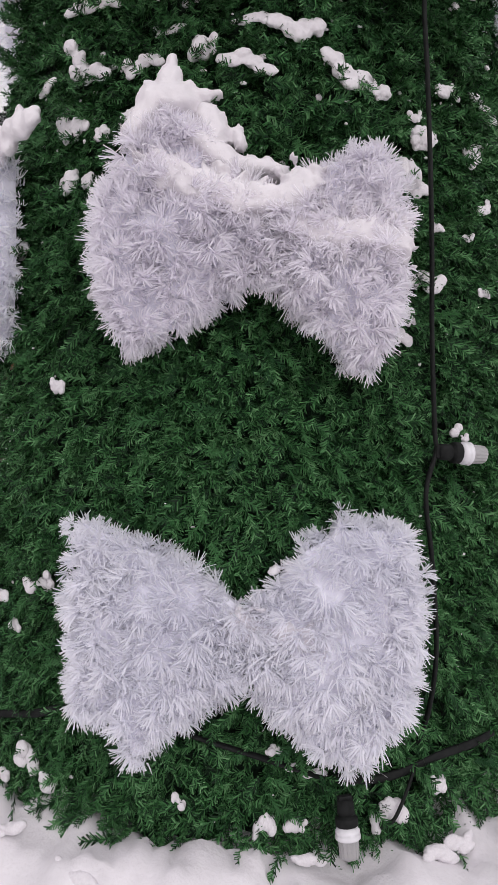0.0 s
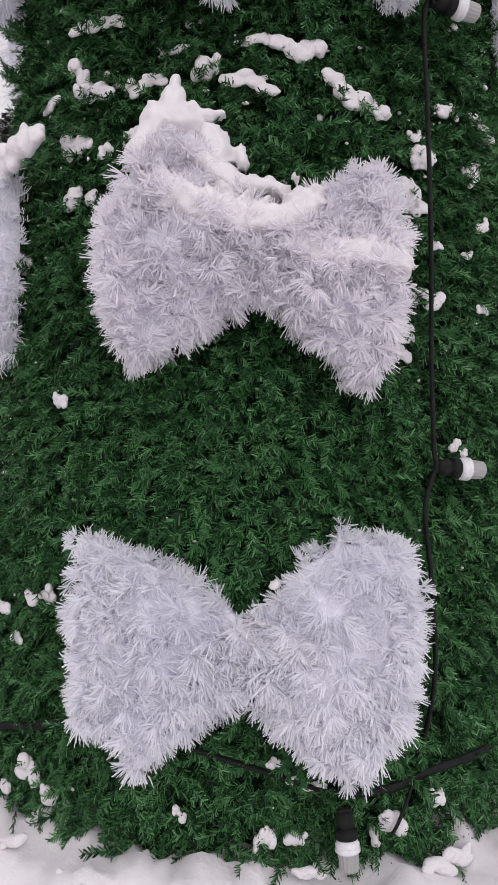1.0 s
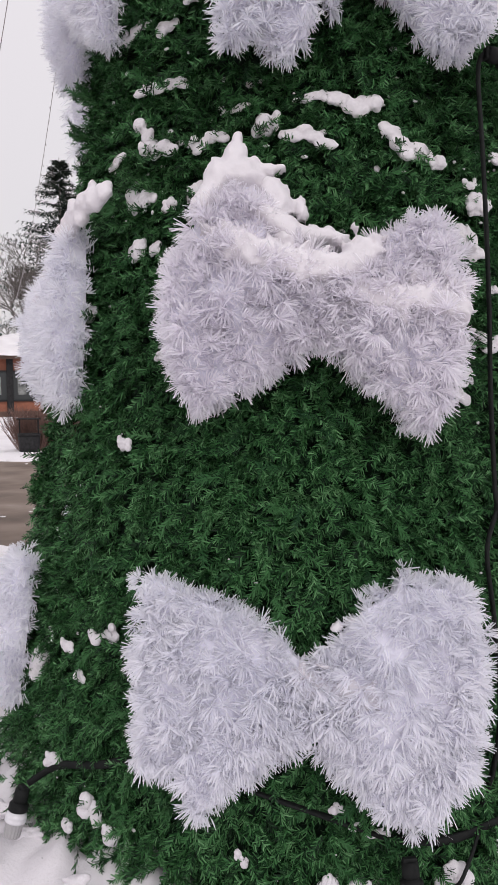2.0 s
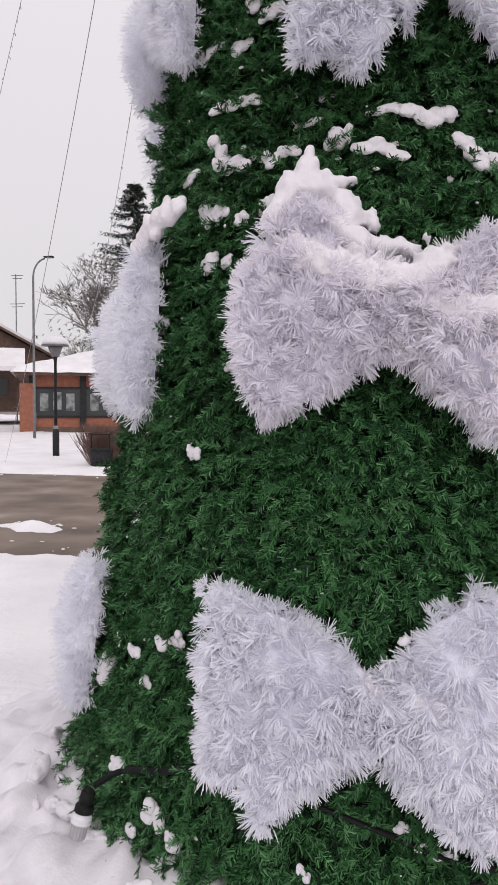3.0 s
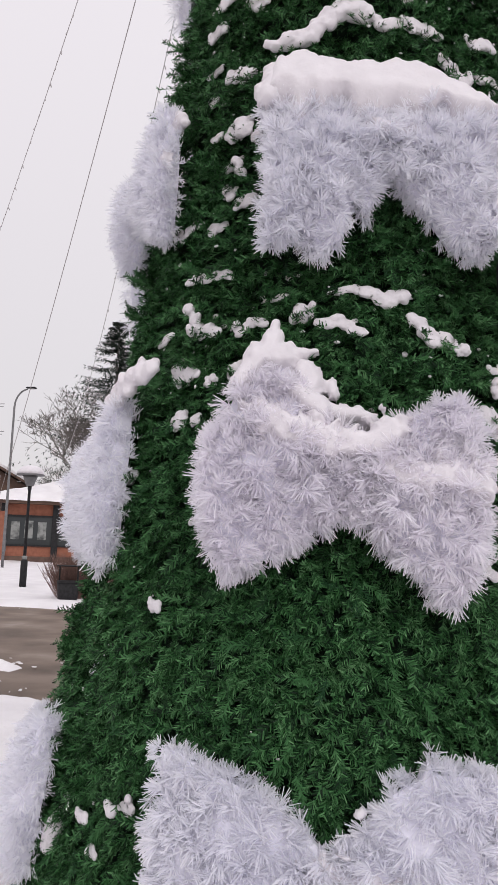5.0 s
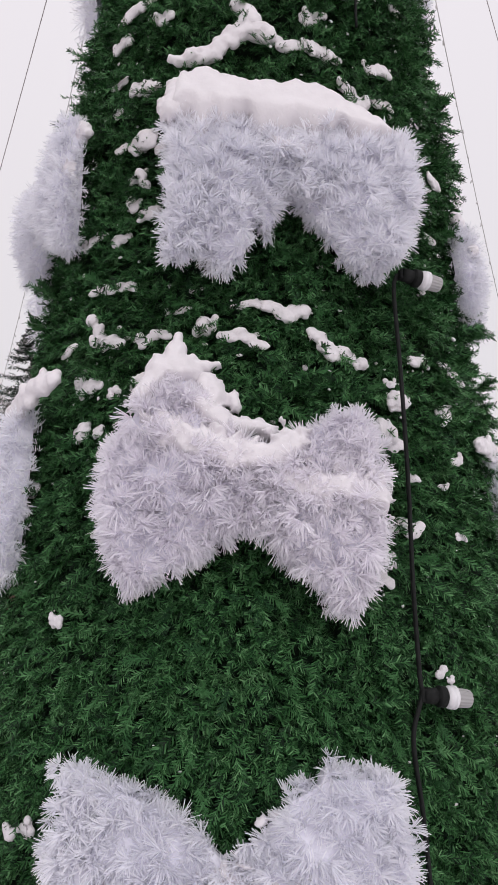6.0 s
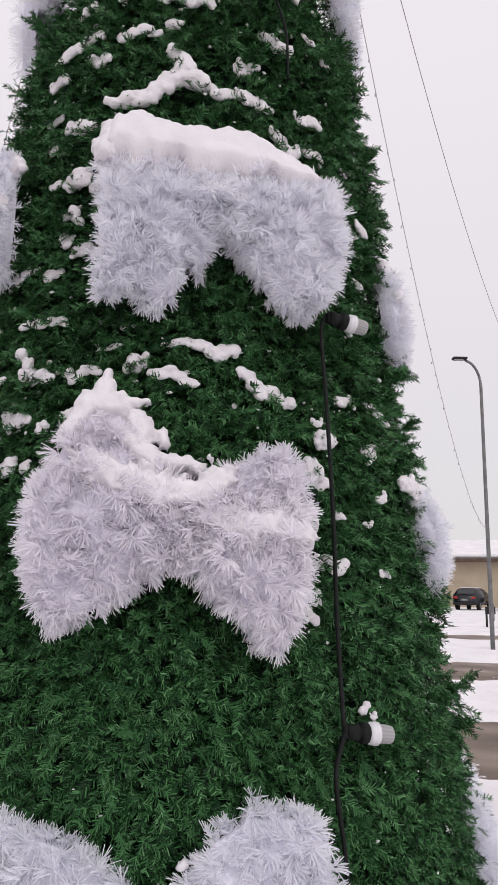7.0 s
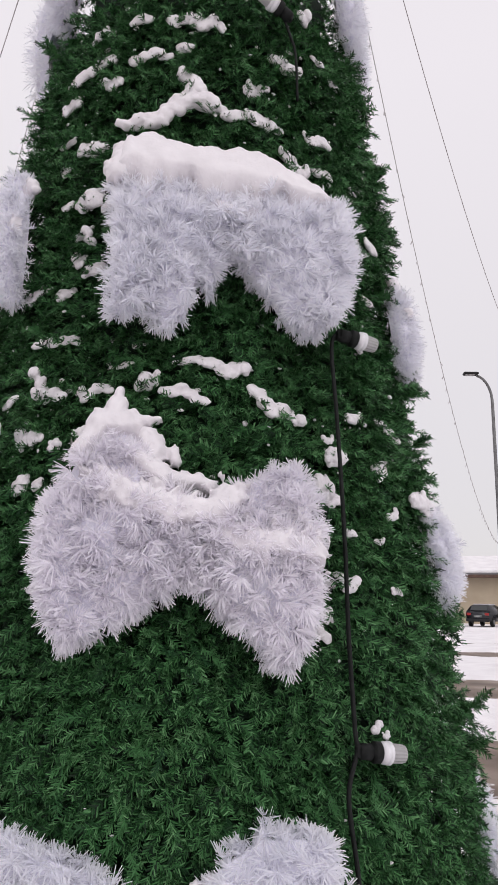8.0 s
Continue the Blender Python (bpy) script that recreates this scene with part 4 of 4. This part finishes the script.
def street_lamp(x, y, turn, tall=7.0, arm=0.55):
    ob = tagged(new("street_lamp"), "grey steel street lamp with a bent arm standing in snow", "street lamp", "street lamps round the square")
    ob.matrix_world = pose(x, y, -0.02, 0, 0, turn)
    pts = [(0, 0, 0), (0, 0, 1.2), (0, 0, tall * 0.55), (0, 0, tall - 0.75)] + [(-arm * (1 - math.cos(a)), 0, tall - 0.75 + 0.7 * math.sin(a)) for a in np.linspace(0.25, 1.45, 7)]
    part("pole", tube(pts, [0.055, 0.055, 0.045, 0.04] + [0.033] * 7, 1, 12, (0, 1, 0)), POLE, ob, "", True)
    part("door", boxed((0.09, 0.012, 0.4), (0, -0.082, 0.9), 0.004), POLE, ob)
    bm = boxed((0.38, 0.2, 0.065), (-arm - 0.1, 0, tall), 0.028)
    head = part("lamp_head", bm, DARK, ob, "flat dark lantern")
    part("glass", boxed((0.24, 0.14, 0.015), (-arm - 0.13, 0, tall - 0.037), 0.004), CLEAR, head)
    return ob


street_lamp(-13.84, 23.85, 180)
street_lamp(6.5, 15.62, 0, 7.28, 0.42)


def park_lamp(x, y, tall=3.0):
    ob = tagged(new("park_lamp"), "black park lamp post with a wide snow-covered hood", "park lamp")
    ob.matrix_world = pose(x, y, -0.02)
    part("base", lathe([(0.085, 0), (0.085, 0.72), (0.06, 0.76)], 14), DARK, ob, "thick black lower post", True)
    part("ring", lathe([(0.062, 0.76), (0.062, 0.83), (0.04, 0.85)], 14), PAPER, ob, "pale worn ring", True)
    part("pole", lathe([(0.04, 0.84), (0.035, tall - 0.5), (0.05, tall - 0.48), (0.05, tall - 0.4)], 12), DARK, ob, "", True)
    part("lantern", lathe([(0.09, tall - 0.4), (0.16, tall - 0.22), (0.19, tall - 0.13)], 18), POLE, ob, "grey lantern bowl", True)
    part("hood", lathe([(0.34, tall - 0.13), (0.35, tall - 0.1), (0.22, tall - 0.02), (0.05, tall + 0.02)], 20), POLE, ob, "wide shallow hood", True)
    part("snow", lathe([(0.34, tall - 0.09), (0.33, tall - 0.02), (0.24, tall + 0.08), (0.12, tall + 0.12), (0.02, tall + 0.13)], 20), SNOW, ob, "cap of snow", True)
    return ob


park_lamp(-8.62, 15.04)


def gabled(bm, x0, x1, y0, y1, eave, top, over=0.5, thick=0.22, along="x"):
    """A pitched roof slab over a plan, its ridge along x or y."""
    if along == "x":
        ym = (y0 + y1) / 2
        sec = [(y0 - over, eave), (ym, top), (y1 + over, eave)]
        rows = [[(x, y, z) for y, z in sec] + [(x, y, z + thick) for y, z in sec[::-1]] for x in (x0 - over, x1 + over)]
    else:
        xm = (x0 + x1) / 2
        sec = [(x0 - over, eave), (xm, top), (x1 + over, eave)]
        rows = [[(x, y, z) for x, z in sec] + [(x, y, z + thick) for x, z in sec[::-1]] for y in (y0 - over, y1 + over)]
    a, b = [[bm.verts.new(p) for p in r] for r in rows]
    n = len(a)
    for i in range(n):
        bm.faces.new((a[i], a[(i + 1) % n], b[(i + 1) % n], b[i]))
    bm.faces.new(a[::-1])
    bm.faces.new(b)
    return bm


def brick_cafe():
    """The low building with orange panels, dark posts and a snowy roof; its front faces the square."""
    ob = tagged(new("building"), "low orange brick pavilion with dark frames and a snow-covered roof", "building")
    ob.matrix_world = pose(-17.6, 30.6, 0, 0, 0, 27)
    part("wall", boxed((12, 7, 0.75), (6, 3.5, 0.375)), BRICK, ob, "orange brick base wall")
    part("wall", boxed((12, 7, 0.55), (6, 3.5, 2.5)), BRICK, ob, "orange brick band")
    part("core", boxed((11.8, 6.8, 1.5), (6, 3.5, 1.5)), BROWN, ob, "dark inside wall")
    part("plinth", boxed((12.1, 7.1, 0.28), (6, 3.5, 0.14)), BROWN, ob, "dark plinth")
    part("corner", boxed((0.75, 0.3, 2.4), (-0.12, -0.05, 1.2)), BRICK, ob, "orange brick corner pier")
    for i in range(5):
        x = 0.1 + i * 2.4
        part("post", boxed((0.3, 0.16, 2.75), (x, -0.1, 1.4), 0.01), DARK, ob, "dark post")
        w = part("window", boxed((2.1, 0.05, 1.42), (x + 1.2, -0.02, 1.5)), GLASS, ob, "wide shop window")
        part("window_frame", boxed((2.1, 0.08, 0.09), (x + 1.2, -0.05, 0.8)), DARK, w)
        part("window_frame", boxed((2.1, 0.08, 0.09), (x + 1.2, -0.05, 2.2)), DARK, w)
        for k in range(3):
            part("poster", boxed((0.4, 0.012, 0.85), (x + 0.55 + k * 0.62, -0.055, 1.5 + 0.06 * (k % 2))), PAPER, w, "pale paper sheet behind the glass")
    part("fascia", boxed((13.4, 8.2, 0.2), (6, 3.5, 2.88)), BROWN, ob, "brown fascia")
    g = []
    for j in range(25):
        row = []
        for i in range(41):
            x, y = -0.9 + 13.8 * i / 40, -0.75 + 8.4 * j / 24
            rise = 1.25 * min(1, min(j / 11, (24 - j) / 11, i / 13, (40 - i) / 13))
            row.append((x, y, 3.02 + rise + 0.05 * bumps((x, y, 0), 1.3) + (0.12 if 0 < j < 24 and 0 < i < 40 else -0.1)))
        g.append(row)
    part("roof", sheet("roof", g, SNOW_GROUND), SNOW_GROUND, ob, "hipped roof under thick snow")
    return ob


brick_cafe()


def brown_house():
    ob = tagged(new("house"), "brown gabled house with snow on its roof", "house")
    ob.matrix_world = pose(-30.3, 48.3, 0.9, 0, 0, 28)
    part("wall", boxed((9, 12, 3.6), (0, 0, 1.8)), BROWN, ob, "dark brown cladding")
    for y in (-5.95, 5.95):
        bm = bmesh.new()
        a, b = ([bm.verts.new((x, y + t, z)) for x, z in ((-4.5, 3.6), (4.5, 3.6), (0, 6.0))] for t in (-0.05, 0.05))
        bm.faces.new(a)
        bm.faces.new(b[::-1])
        for i in range(3):
            bm.faces.new((a[i], b[i], b[(i + 1) % 3], a[(i + 1) % 3]))
        part("gable", bm, BROWN, ob)
    roof = part("roof", gabled(bmesh.new(), -4.5, 4.5, -6, 6, 3.3, 6.1, 0.7, 0.16, "y"), BROWN, ob, "brown roof edge")
    part("snow", gabled(bmesh.new(), -4.4, 4.4, -5.9, 5.9, 3.5, 6.28, 0.66, 0.22, "y"), SNOW_GROUND, roof, "snow on the roof")
    for x, z in ((-0.6, 6.3), (1.6, 5.5)):
        part("chimney", lathe([(0.16, z - 0.3), (0.16, z + 0.35), (0.3, z + 0.37), (0.3, z + 0.55)], 12), POLE, roof, "", True)
    part("low_roof", gabled(bmesh.new(), -7.5, 2.0, -9.5, -5.9, 2.6, 3.9, 0.6, 0.3), SNOW_GROUND, ob, "snowy porch roof")
    for x in (-3, -1, 1):
        part("window", boxed((0.9, 0.08, 1.2), (x, -6.03, 1.7)), GLASS, ob)
    return ob


brown_house()


def antenna(x, y, top):
    ob = tagged(new("antenna_mast"), "thin grey aerial mast above the roofs", "antenna")
    ob.matrix_world = pose(x, y, 0)
    part("mast", lathe([(0.05, 0), (0.035, top)], 8), POLE, ob, "", True)
    for z, ln in ((top - 0.1, 0.9), (top - 0.3, 0.7), (top - 2.0, 1.1), (top - 2.2, 0.8)):
        part("element", boxed((ln, 0.04, 0.04), (0.1, 0, z)), POLE, ob)
    return ob


antenna(-25.7, 44.0, 10.2)


def bare_tree(x, y, tall, seed, label, spread=0.5, levels=5):
    """A leafless tree: trunk and limbs that fork into fine twigs, with snow-grey tips."""
    r = random.Random(seed)
    ob = tagged(new("tree"), label, "tree")
    ob.matrix_world = pose(x, y, 0)
    trunk, crown = bmesh.new(), bmesh.new()

    def limb(bm, p, d, ln, rad, depth):
        q = p + d * ln
        side = d.orthogonal().normalized()
        other = d.cross(side)
        n = 5 if depth > 2 else 3
        lo = [bm.verts.new(p + (side * math.cos(2 * math.pi * i / n) + other * math.sin(2 * math.pi * i / n)) * rad) for i in range(n)]
        hi = [bm.verts.new(q + (side * math.cos(2 * math.pi * i / n) + other * math.sin(2 * math.pi * i / n)) * rad * 0.68) for i in range(n)]
        for i in range(n):
            bm.faces.new((lo[i], lo[(i + 1) % n], hi[(i + 1) % n], hi[i]))
        if depth == 0:
            return
        for _ in range(3 if depth > 1 else 4):
            turn = Vector((r.gauss(0, spread), r.gauss(0, spread), r.gauss(0.22, 0.25)))
            limb(crown, p + d * ln * r.uniform(0.55, 1.0), (d + turn).normalized(), ln * r.uniform(0.6, 0.85), max(rad * 0.58, 0.012), depth - 1)

    limb(trunk, Vector((0, 0, 0)), Vector((0.02, 0, 1)), tall * 0.28, tall * 0.017, levels)
    part("trunk", trunk, BARK, ob)
    part("crown", crown, BARK, ob, "bare frosted branches")
    return ob


bare_tree(-17.6, 39.0, 12.5, 4, "bare grey leafless tree behind the pavilion", 0.7, 7)
bare_tree(-21.5, 47.0, 10.0, 9, "bare grey leafless tree between houses", 0.6, 5)


def spruce(x, y, tall, seed):
    r = random.Random(seed)
    ob = tagged(new("spruce"), "dark green spruce with snow on its boughs", "tree")
    ob.matrix_world = pose(x, y, 0)
    part("trunk", lathe([(0.22, 0), (0.12, tall * 0.6), (0.02, tall)], 8), BARK, ob, "", True)
    needles, snow = [], []
    for i in range(520):
        h = 1.0 + (tall - 1.2) * (i / 520) ** 0.9
        reach = (tall - h) * 0.52 * r.uniform(0.65, 1.15) + 0.25
        a = r.uniform(0, 2 * math.pi)
        c, s = math.cos(a), math.sin(a)
        for k in range(9):
            f = (k + 1) / 9
            px, py, pz = c * reach * f, s * reach * f, h - 0.1 * reach * f + 0.12 * reach * f * f
            for _ in range(5):
                ln = r.uniform(0.16, 0.34) * (1.1 - 0.4 * f)
                da = a + r.gauss(0, 0.9)
                ex, ey, ez = px + math.cos(da) * ln, py + math.sin(da) * ln, pz + r.uniform(-0.2, 0.06)
                wx, wy = -math.sin(da) * 0.035, math.cos(da) * 0.035
                needles.append([(px - wx, py - wy, pz), (px + wx, py + wy, pz), (ex + wx * 0.3, ey + wy * 0.3, ez), (ex - wx * 0.3, ey - wy * 0.3, ez)])
            if r.random() < 0.3 and f > 0.3:
                k2 = r.uniform(0.06, 0.14)
                snow.append([(px - k2, py - k2 * 0.6, pz + 0.05), (px + k2, py - k2 * 0.7, pz + 0.06), (px + k2 * 0.8, py + k2, pz + 0.04), (px - k2 * 0.9, py + k2 * 0.8, pz + 0.05)])
    crown = part("crown", quads("crown", needles, SPRUCE), SPRUCE, ob, "dark drooping boughs")
    part("snow", quads("snow", snow, SNOW), SNOW, crown, "snow on the boughs")
    return ob


spruce(-16.5, 42.0, 15.3, 5)
spruce(-15.2, 45.0, 12.0, 6)


def shrub(x, y, seed):
    r = random.Random(seed)
    bm = bmesh.new()
    for _ in range(150):
        a, t = r.uniform(0, 6.28), r.uniform(0, 0.5)
        p = Vector((math.cos(a) * t * 0.5, math.sin(a) * t * 0.5, 0))
        q = p + Vector((math.cos(a) * t, math.sin(a) * t, r.uniform(0.5, 0.95)))
        wv = Vector((0.008, 0.004, 0))
        bm.faces.new([bm.verts.new(v) for v in (p - wv, p + wv, q + wv * 0.4, q - wv * 0.4)])
        for _ in range(3):
            s = p.lerp(q, r.uniform(0.4, 0.95))
            e = s + Vector((r.gauss(0, 0.14), r.gauss(0, 0.14), r.uniform(0.03, 0.22)))
            bm.faces.new([bm.verts.new(v) for v in (s - wv * 0.6, s + wv * 0.6, e + wv * 0.2, e - wv * 0.2)])
    ob = tagged(new("shrub", from_bm("shrub", bm, HEDGE)), "leafless brown shrub standing in snow", "shrub", "leafless shrubs beside the road")
    ob.matrix_world = pose(x, y, 0)
    return ob


for i, (x, y) in enumerate(((-6.55, 13.0), (-6.35, 12.9), (-6.0, 13.3), (-5.5, 12.9), (-5.2, 13.2), (-6.45, 13.5))):
    shrub(x, y, 30 + i)


def litter_bin(x, y):
    ob = tagged(new("litter_bin"), "grey concrete litter bin standing in snow", "bin")
    ob.matrix_world = pose(x, y, -0.02)
    ob.scale = (0.85, 0.85, 0.85)
    part("body", lathe([(0.23, 0), (0.27, 0.5), (0.25, 0.5), (0.22, 0.12)], 18), DARK, ob, "", True)
    part("rim", lathe([(0.275, 0.48), (0.275, 0.54), (0.24, 0.54)], 18), DARK, ob, "", True)
    part("bracket", boxed((0.03, 0.03, 0.4), (-0.24, 0, 0.7)), DARK, ob)
    part("bracket", boxed((0.03, 0.03, 0.4), (0.24, 0, 0.7)), DARK, ob)
    part("hood", boxed((0.52, 0.3, 0.03), (0, 0, 0.9), 0.01), DARK, ob, "dark flat hood")
    return ob


litter_bin(-6.25, 12.3)


def long_hall():
    ob = tagged(new("building"), "long beige hall with a snowy low-pitched roof", "building")
    ob.matrix_world = pose(15.5, 58.0, 0, 0, 0, -22)
    part("wall", boxed((46, 14, 3.6), (19, 7, 1.8)), BEIGE, ob, "smooth beige rendered wall")
    part("eaves", boxed((47.2, 0.9, 0.22), (19, -0.45, 3.66)), BROWN, ob, "dark eaves")
    roof = part("roof", gabled(bmesh.new(), -4, 42, 0, 14, 3.78, 5.4, 0.9, 0.12), POLE, ob, "low-pitched roof")
    part("snow", gabled(bmesh.new(), -4, 42, 0, 14, 3.92, 5.54, 0.85, 0.16), SNOW_GROUND, roof, "snow on the roof")
    for i in range(5):
        part("window", boxed((1.6, 0.1, 1.1), (10 + i * 6, -0.03, 1.9)), GLASS, ob)
    return ob


long_hall()


def parked_car(x, y, turn, label, paint):
    ob = tagged(new("car"), label, "car", "cars parked before the hall")
    ob.matrix_world = pose(x, y, 0.02, 0, 0, turn)
    bm = bmesh.new()
    # half-width and profile of the body, from tail to bonnet
    prof = [(-2.1, 0.35, 0.75), (-2.12, 0.9, 0.82), (-1.95, 1.0, 0.84), (-1.5, 1.42, 0.62), (-0.5, 1.48, 0.62), (0.25, 1.42, 0.62), (0.95, 1.0, 0.84), (1.95, 0.85, 0.8), (2.1, 0.6, 0.74), (2.05, 0.35, 0.72)]
    lo = [(-2.05, 0.3), (2.0, 0.3)]
    left = [bm.verts.new((px, -w, z)) for px, z, w in prof]
    right = [bm.verts.new((px, w, z)) for px, z, w in prof]
    for i in range(len(prof) - 1):
        bm.faces.new((left[i], left[i + 1], right[i + 1], right[i]))
    bm.faces.new(left[::-1])
    bm.faces.new(right)
    bm.faces.new((left[0], right[0], right[-1], left[-1]))
    bmesh.ops.bevel(bm, geom=bm.edges[:], offset=0.05, segments=2, affect="EDGES")
    body = part("body", bm, paint, ob, "", True)
    part("rear_window", boxed((0.03, 1.1, 0.34), (0, 0, 0)), GLASS, body).matrix_basis = pose(-1.76, 0, 1.22, 0, 42, 0)
    for s in (-1, 1):
        part("side_window", boxed((1.6, 0.03, 0.3), (-0.4, s * 0.68, 1.2), 0.02), GLASS, body)
        part("tail_light", boxed((0.05, 0.28, 0.16), (-2.1, s * 0.6, 0.84), 0.015), LENS_RED, body)
        for wx in (-1.3, 1.3):
            wheel = part("wheel", lathe([(0.2, -0.1), (0.31, -0.09), (0.31, 0.09), (0.2, 0.1)], 18), RUBBER, ob, "black tyre", True)
            wheel.matrix_basis = pose(wx, s * 0.72, 0.31, 90, 0, 0)
            part("rim", lathe([(0.19, -0.11), (0.17, 0.11)], 14), POLE, wheel, "", True)
    part("number_plate", boxed((0.03, 0.52, 0.12), (-2.13, 0, 0.7)), PAPER, body)
    part("bumper", boxed((0.12, 1.6, 0.2), (-2.1, 0, 0.45), 0.05), DARK, body)
    part("snow", boxed((1.4, 1.05, 0.05), (-0.6, 0, 1.48), 0.02), SNOW, body, "thin snow on the roof")
    return ob


parked_car(17.0, 49.5, 56, "black hatchback parked in the snow", PAINT)
parked_car(20.0, 49.0, 60, "silver car parked in the snow", POLE)
parked_car(13.9, 50.5, 58, "black saloon parked in the snow", PAINT)


def snow_sign(x, y):
    ob = tagged(new("low_post"), "low dark post with a small board in the snow", "post")
    ob.matrix_world = pose(x, y, 0)
    part("post", boxed((0.07, 0.07, 0.75), (0, 0, 0.37), 0.01), DARK, ob)
    part("board", boxed((0.4, 0.03, 0.28), (0.14, -0.04, 0.62), 0.01), DARK, ob)
    return ob


snow_sign(10.1, 26.6)


def wire(a, b, sag, label, bulbs=0, radius=0.0045):
    """A cable hung from a to b; bulbs: how many small lights hang on it."""
    a, b = Vector(a), Vector(b)
    pts = [a.lerp(b, t) - Vector((0, 0, sag * 4 * t * (1 - t))) for t in np.linspace(0, 1, 40)]
    ob = tagged(new("light_string" if bulbs else "guy_wire"), label, "light string" if bulbs else "wire")
    part("cable", tube(pts, radius, 1, 6, (0.3, 0.7, 0.1)), STEEL_WIRE, ob, "", True)
    for i in range(bulbs):
        t = (i + 0.5) / bulbs
        p = a.lerp(b, t) - Vector((0, 0, sag * 4 * t * (1 - t)))
        bulb = part("bulb", lathe([(0.003, 0.0), (0.007, -0.015), (0.007, -0.042), (0.003, -0.05)], 6), STEEL_WIRE, ob)
        bulb.matrix_basis = Matrix.Translation(p) @ pose(0, 0, 0, (37 * i) % 70 - 35, (53 * i) % 60 - 30, 0)
    return ob


TOP = (0, 0, 8.2)
wire(TOP, (6.45, 15.6, 2.93), 1.45, "string of small lights from the tree to a street lamp", 60, 0.004)
wire(TOP, (5.65, 10.58, 5.23), 1.09, "thin grey guy wire from the tree's top", 0, 0.004)
wire(TOP, (-9.02, 13.24, 0.0), 0.48, "thin grey guy wire from the tree's top", 0, 0.0045)
wire(TOP, (-9.11, 11.9, 5.03), 0.3, "string of small lights from the tree's top", 60, 0.004)
wire(TOP, (-8.49, 16.99, 3.85), 0.87, "string of small lights from the tree's top", 60, 0.0045)

# ---- single twigs on the tree's front ----
def loose_twigs():
    shapes = []
    for k in range(4):
        me = quads("twig", twig_shape(rng, rng.uniform(0.06, 0.08), 13, 0.0145), NEEDLE_LOOSE)
        shapes.append(me)
    turns, places = twig_poses(300, -42, 42, 0.3, 2.6, depth=(-0.03, -0.015), out=(0.1, 0.45))
    for i in range(300):
        ob = new("twig", shapes[i % 4])
        ob.parent = tree
        m = Matrix(turns[i].tolist()).to_4x4()
        m.translation = places[i]
        ob.matrix_basis = m


loose_twigs()
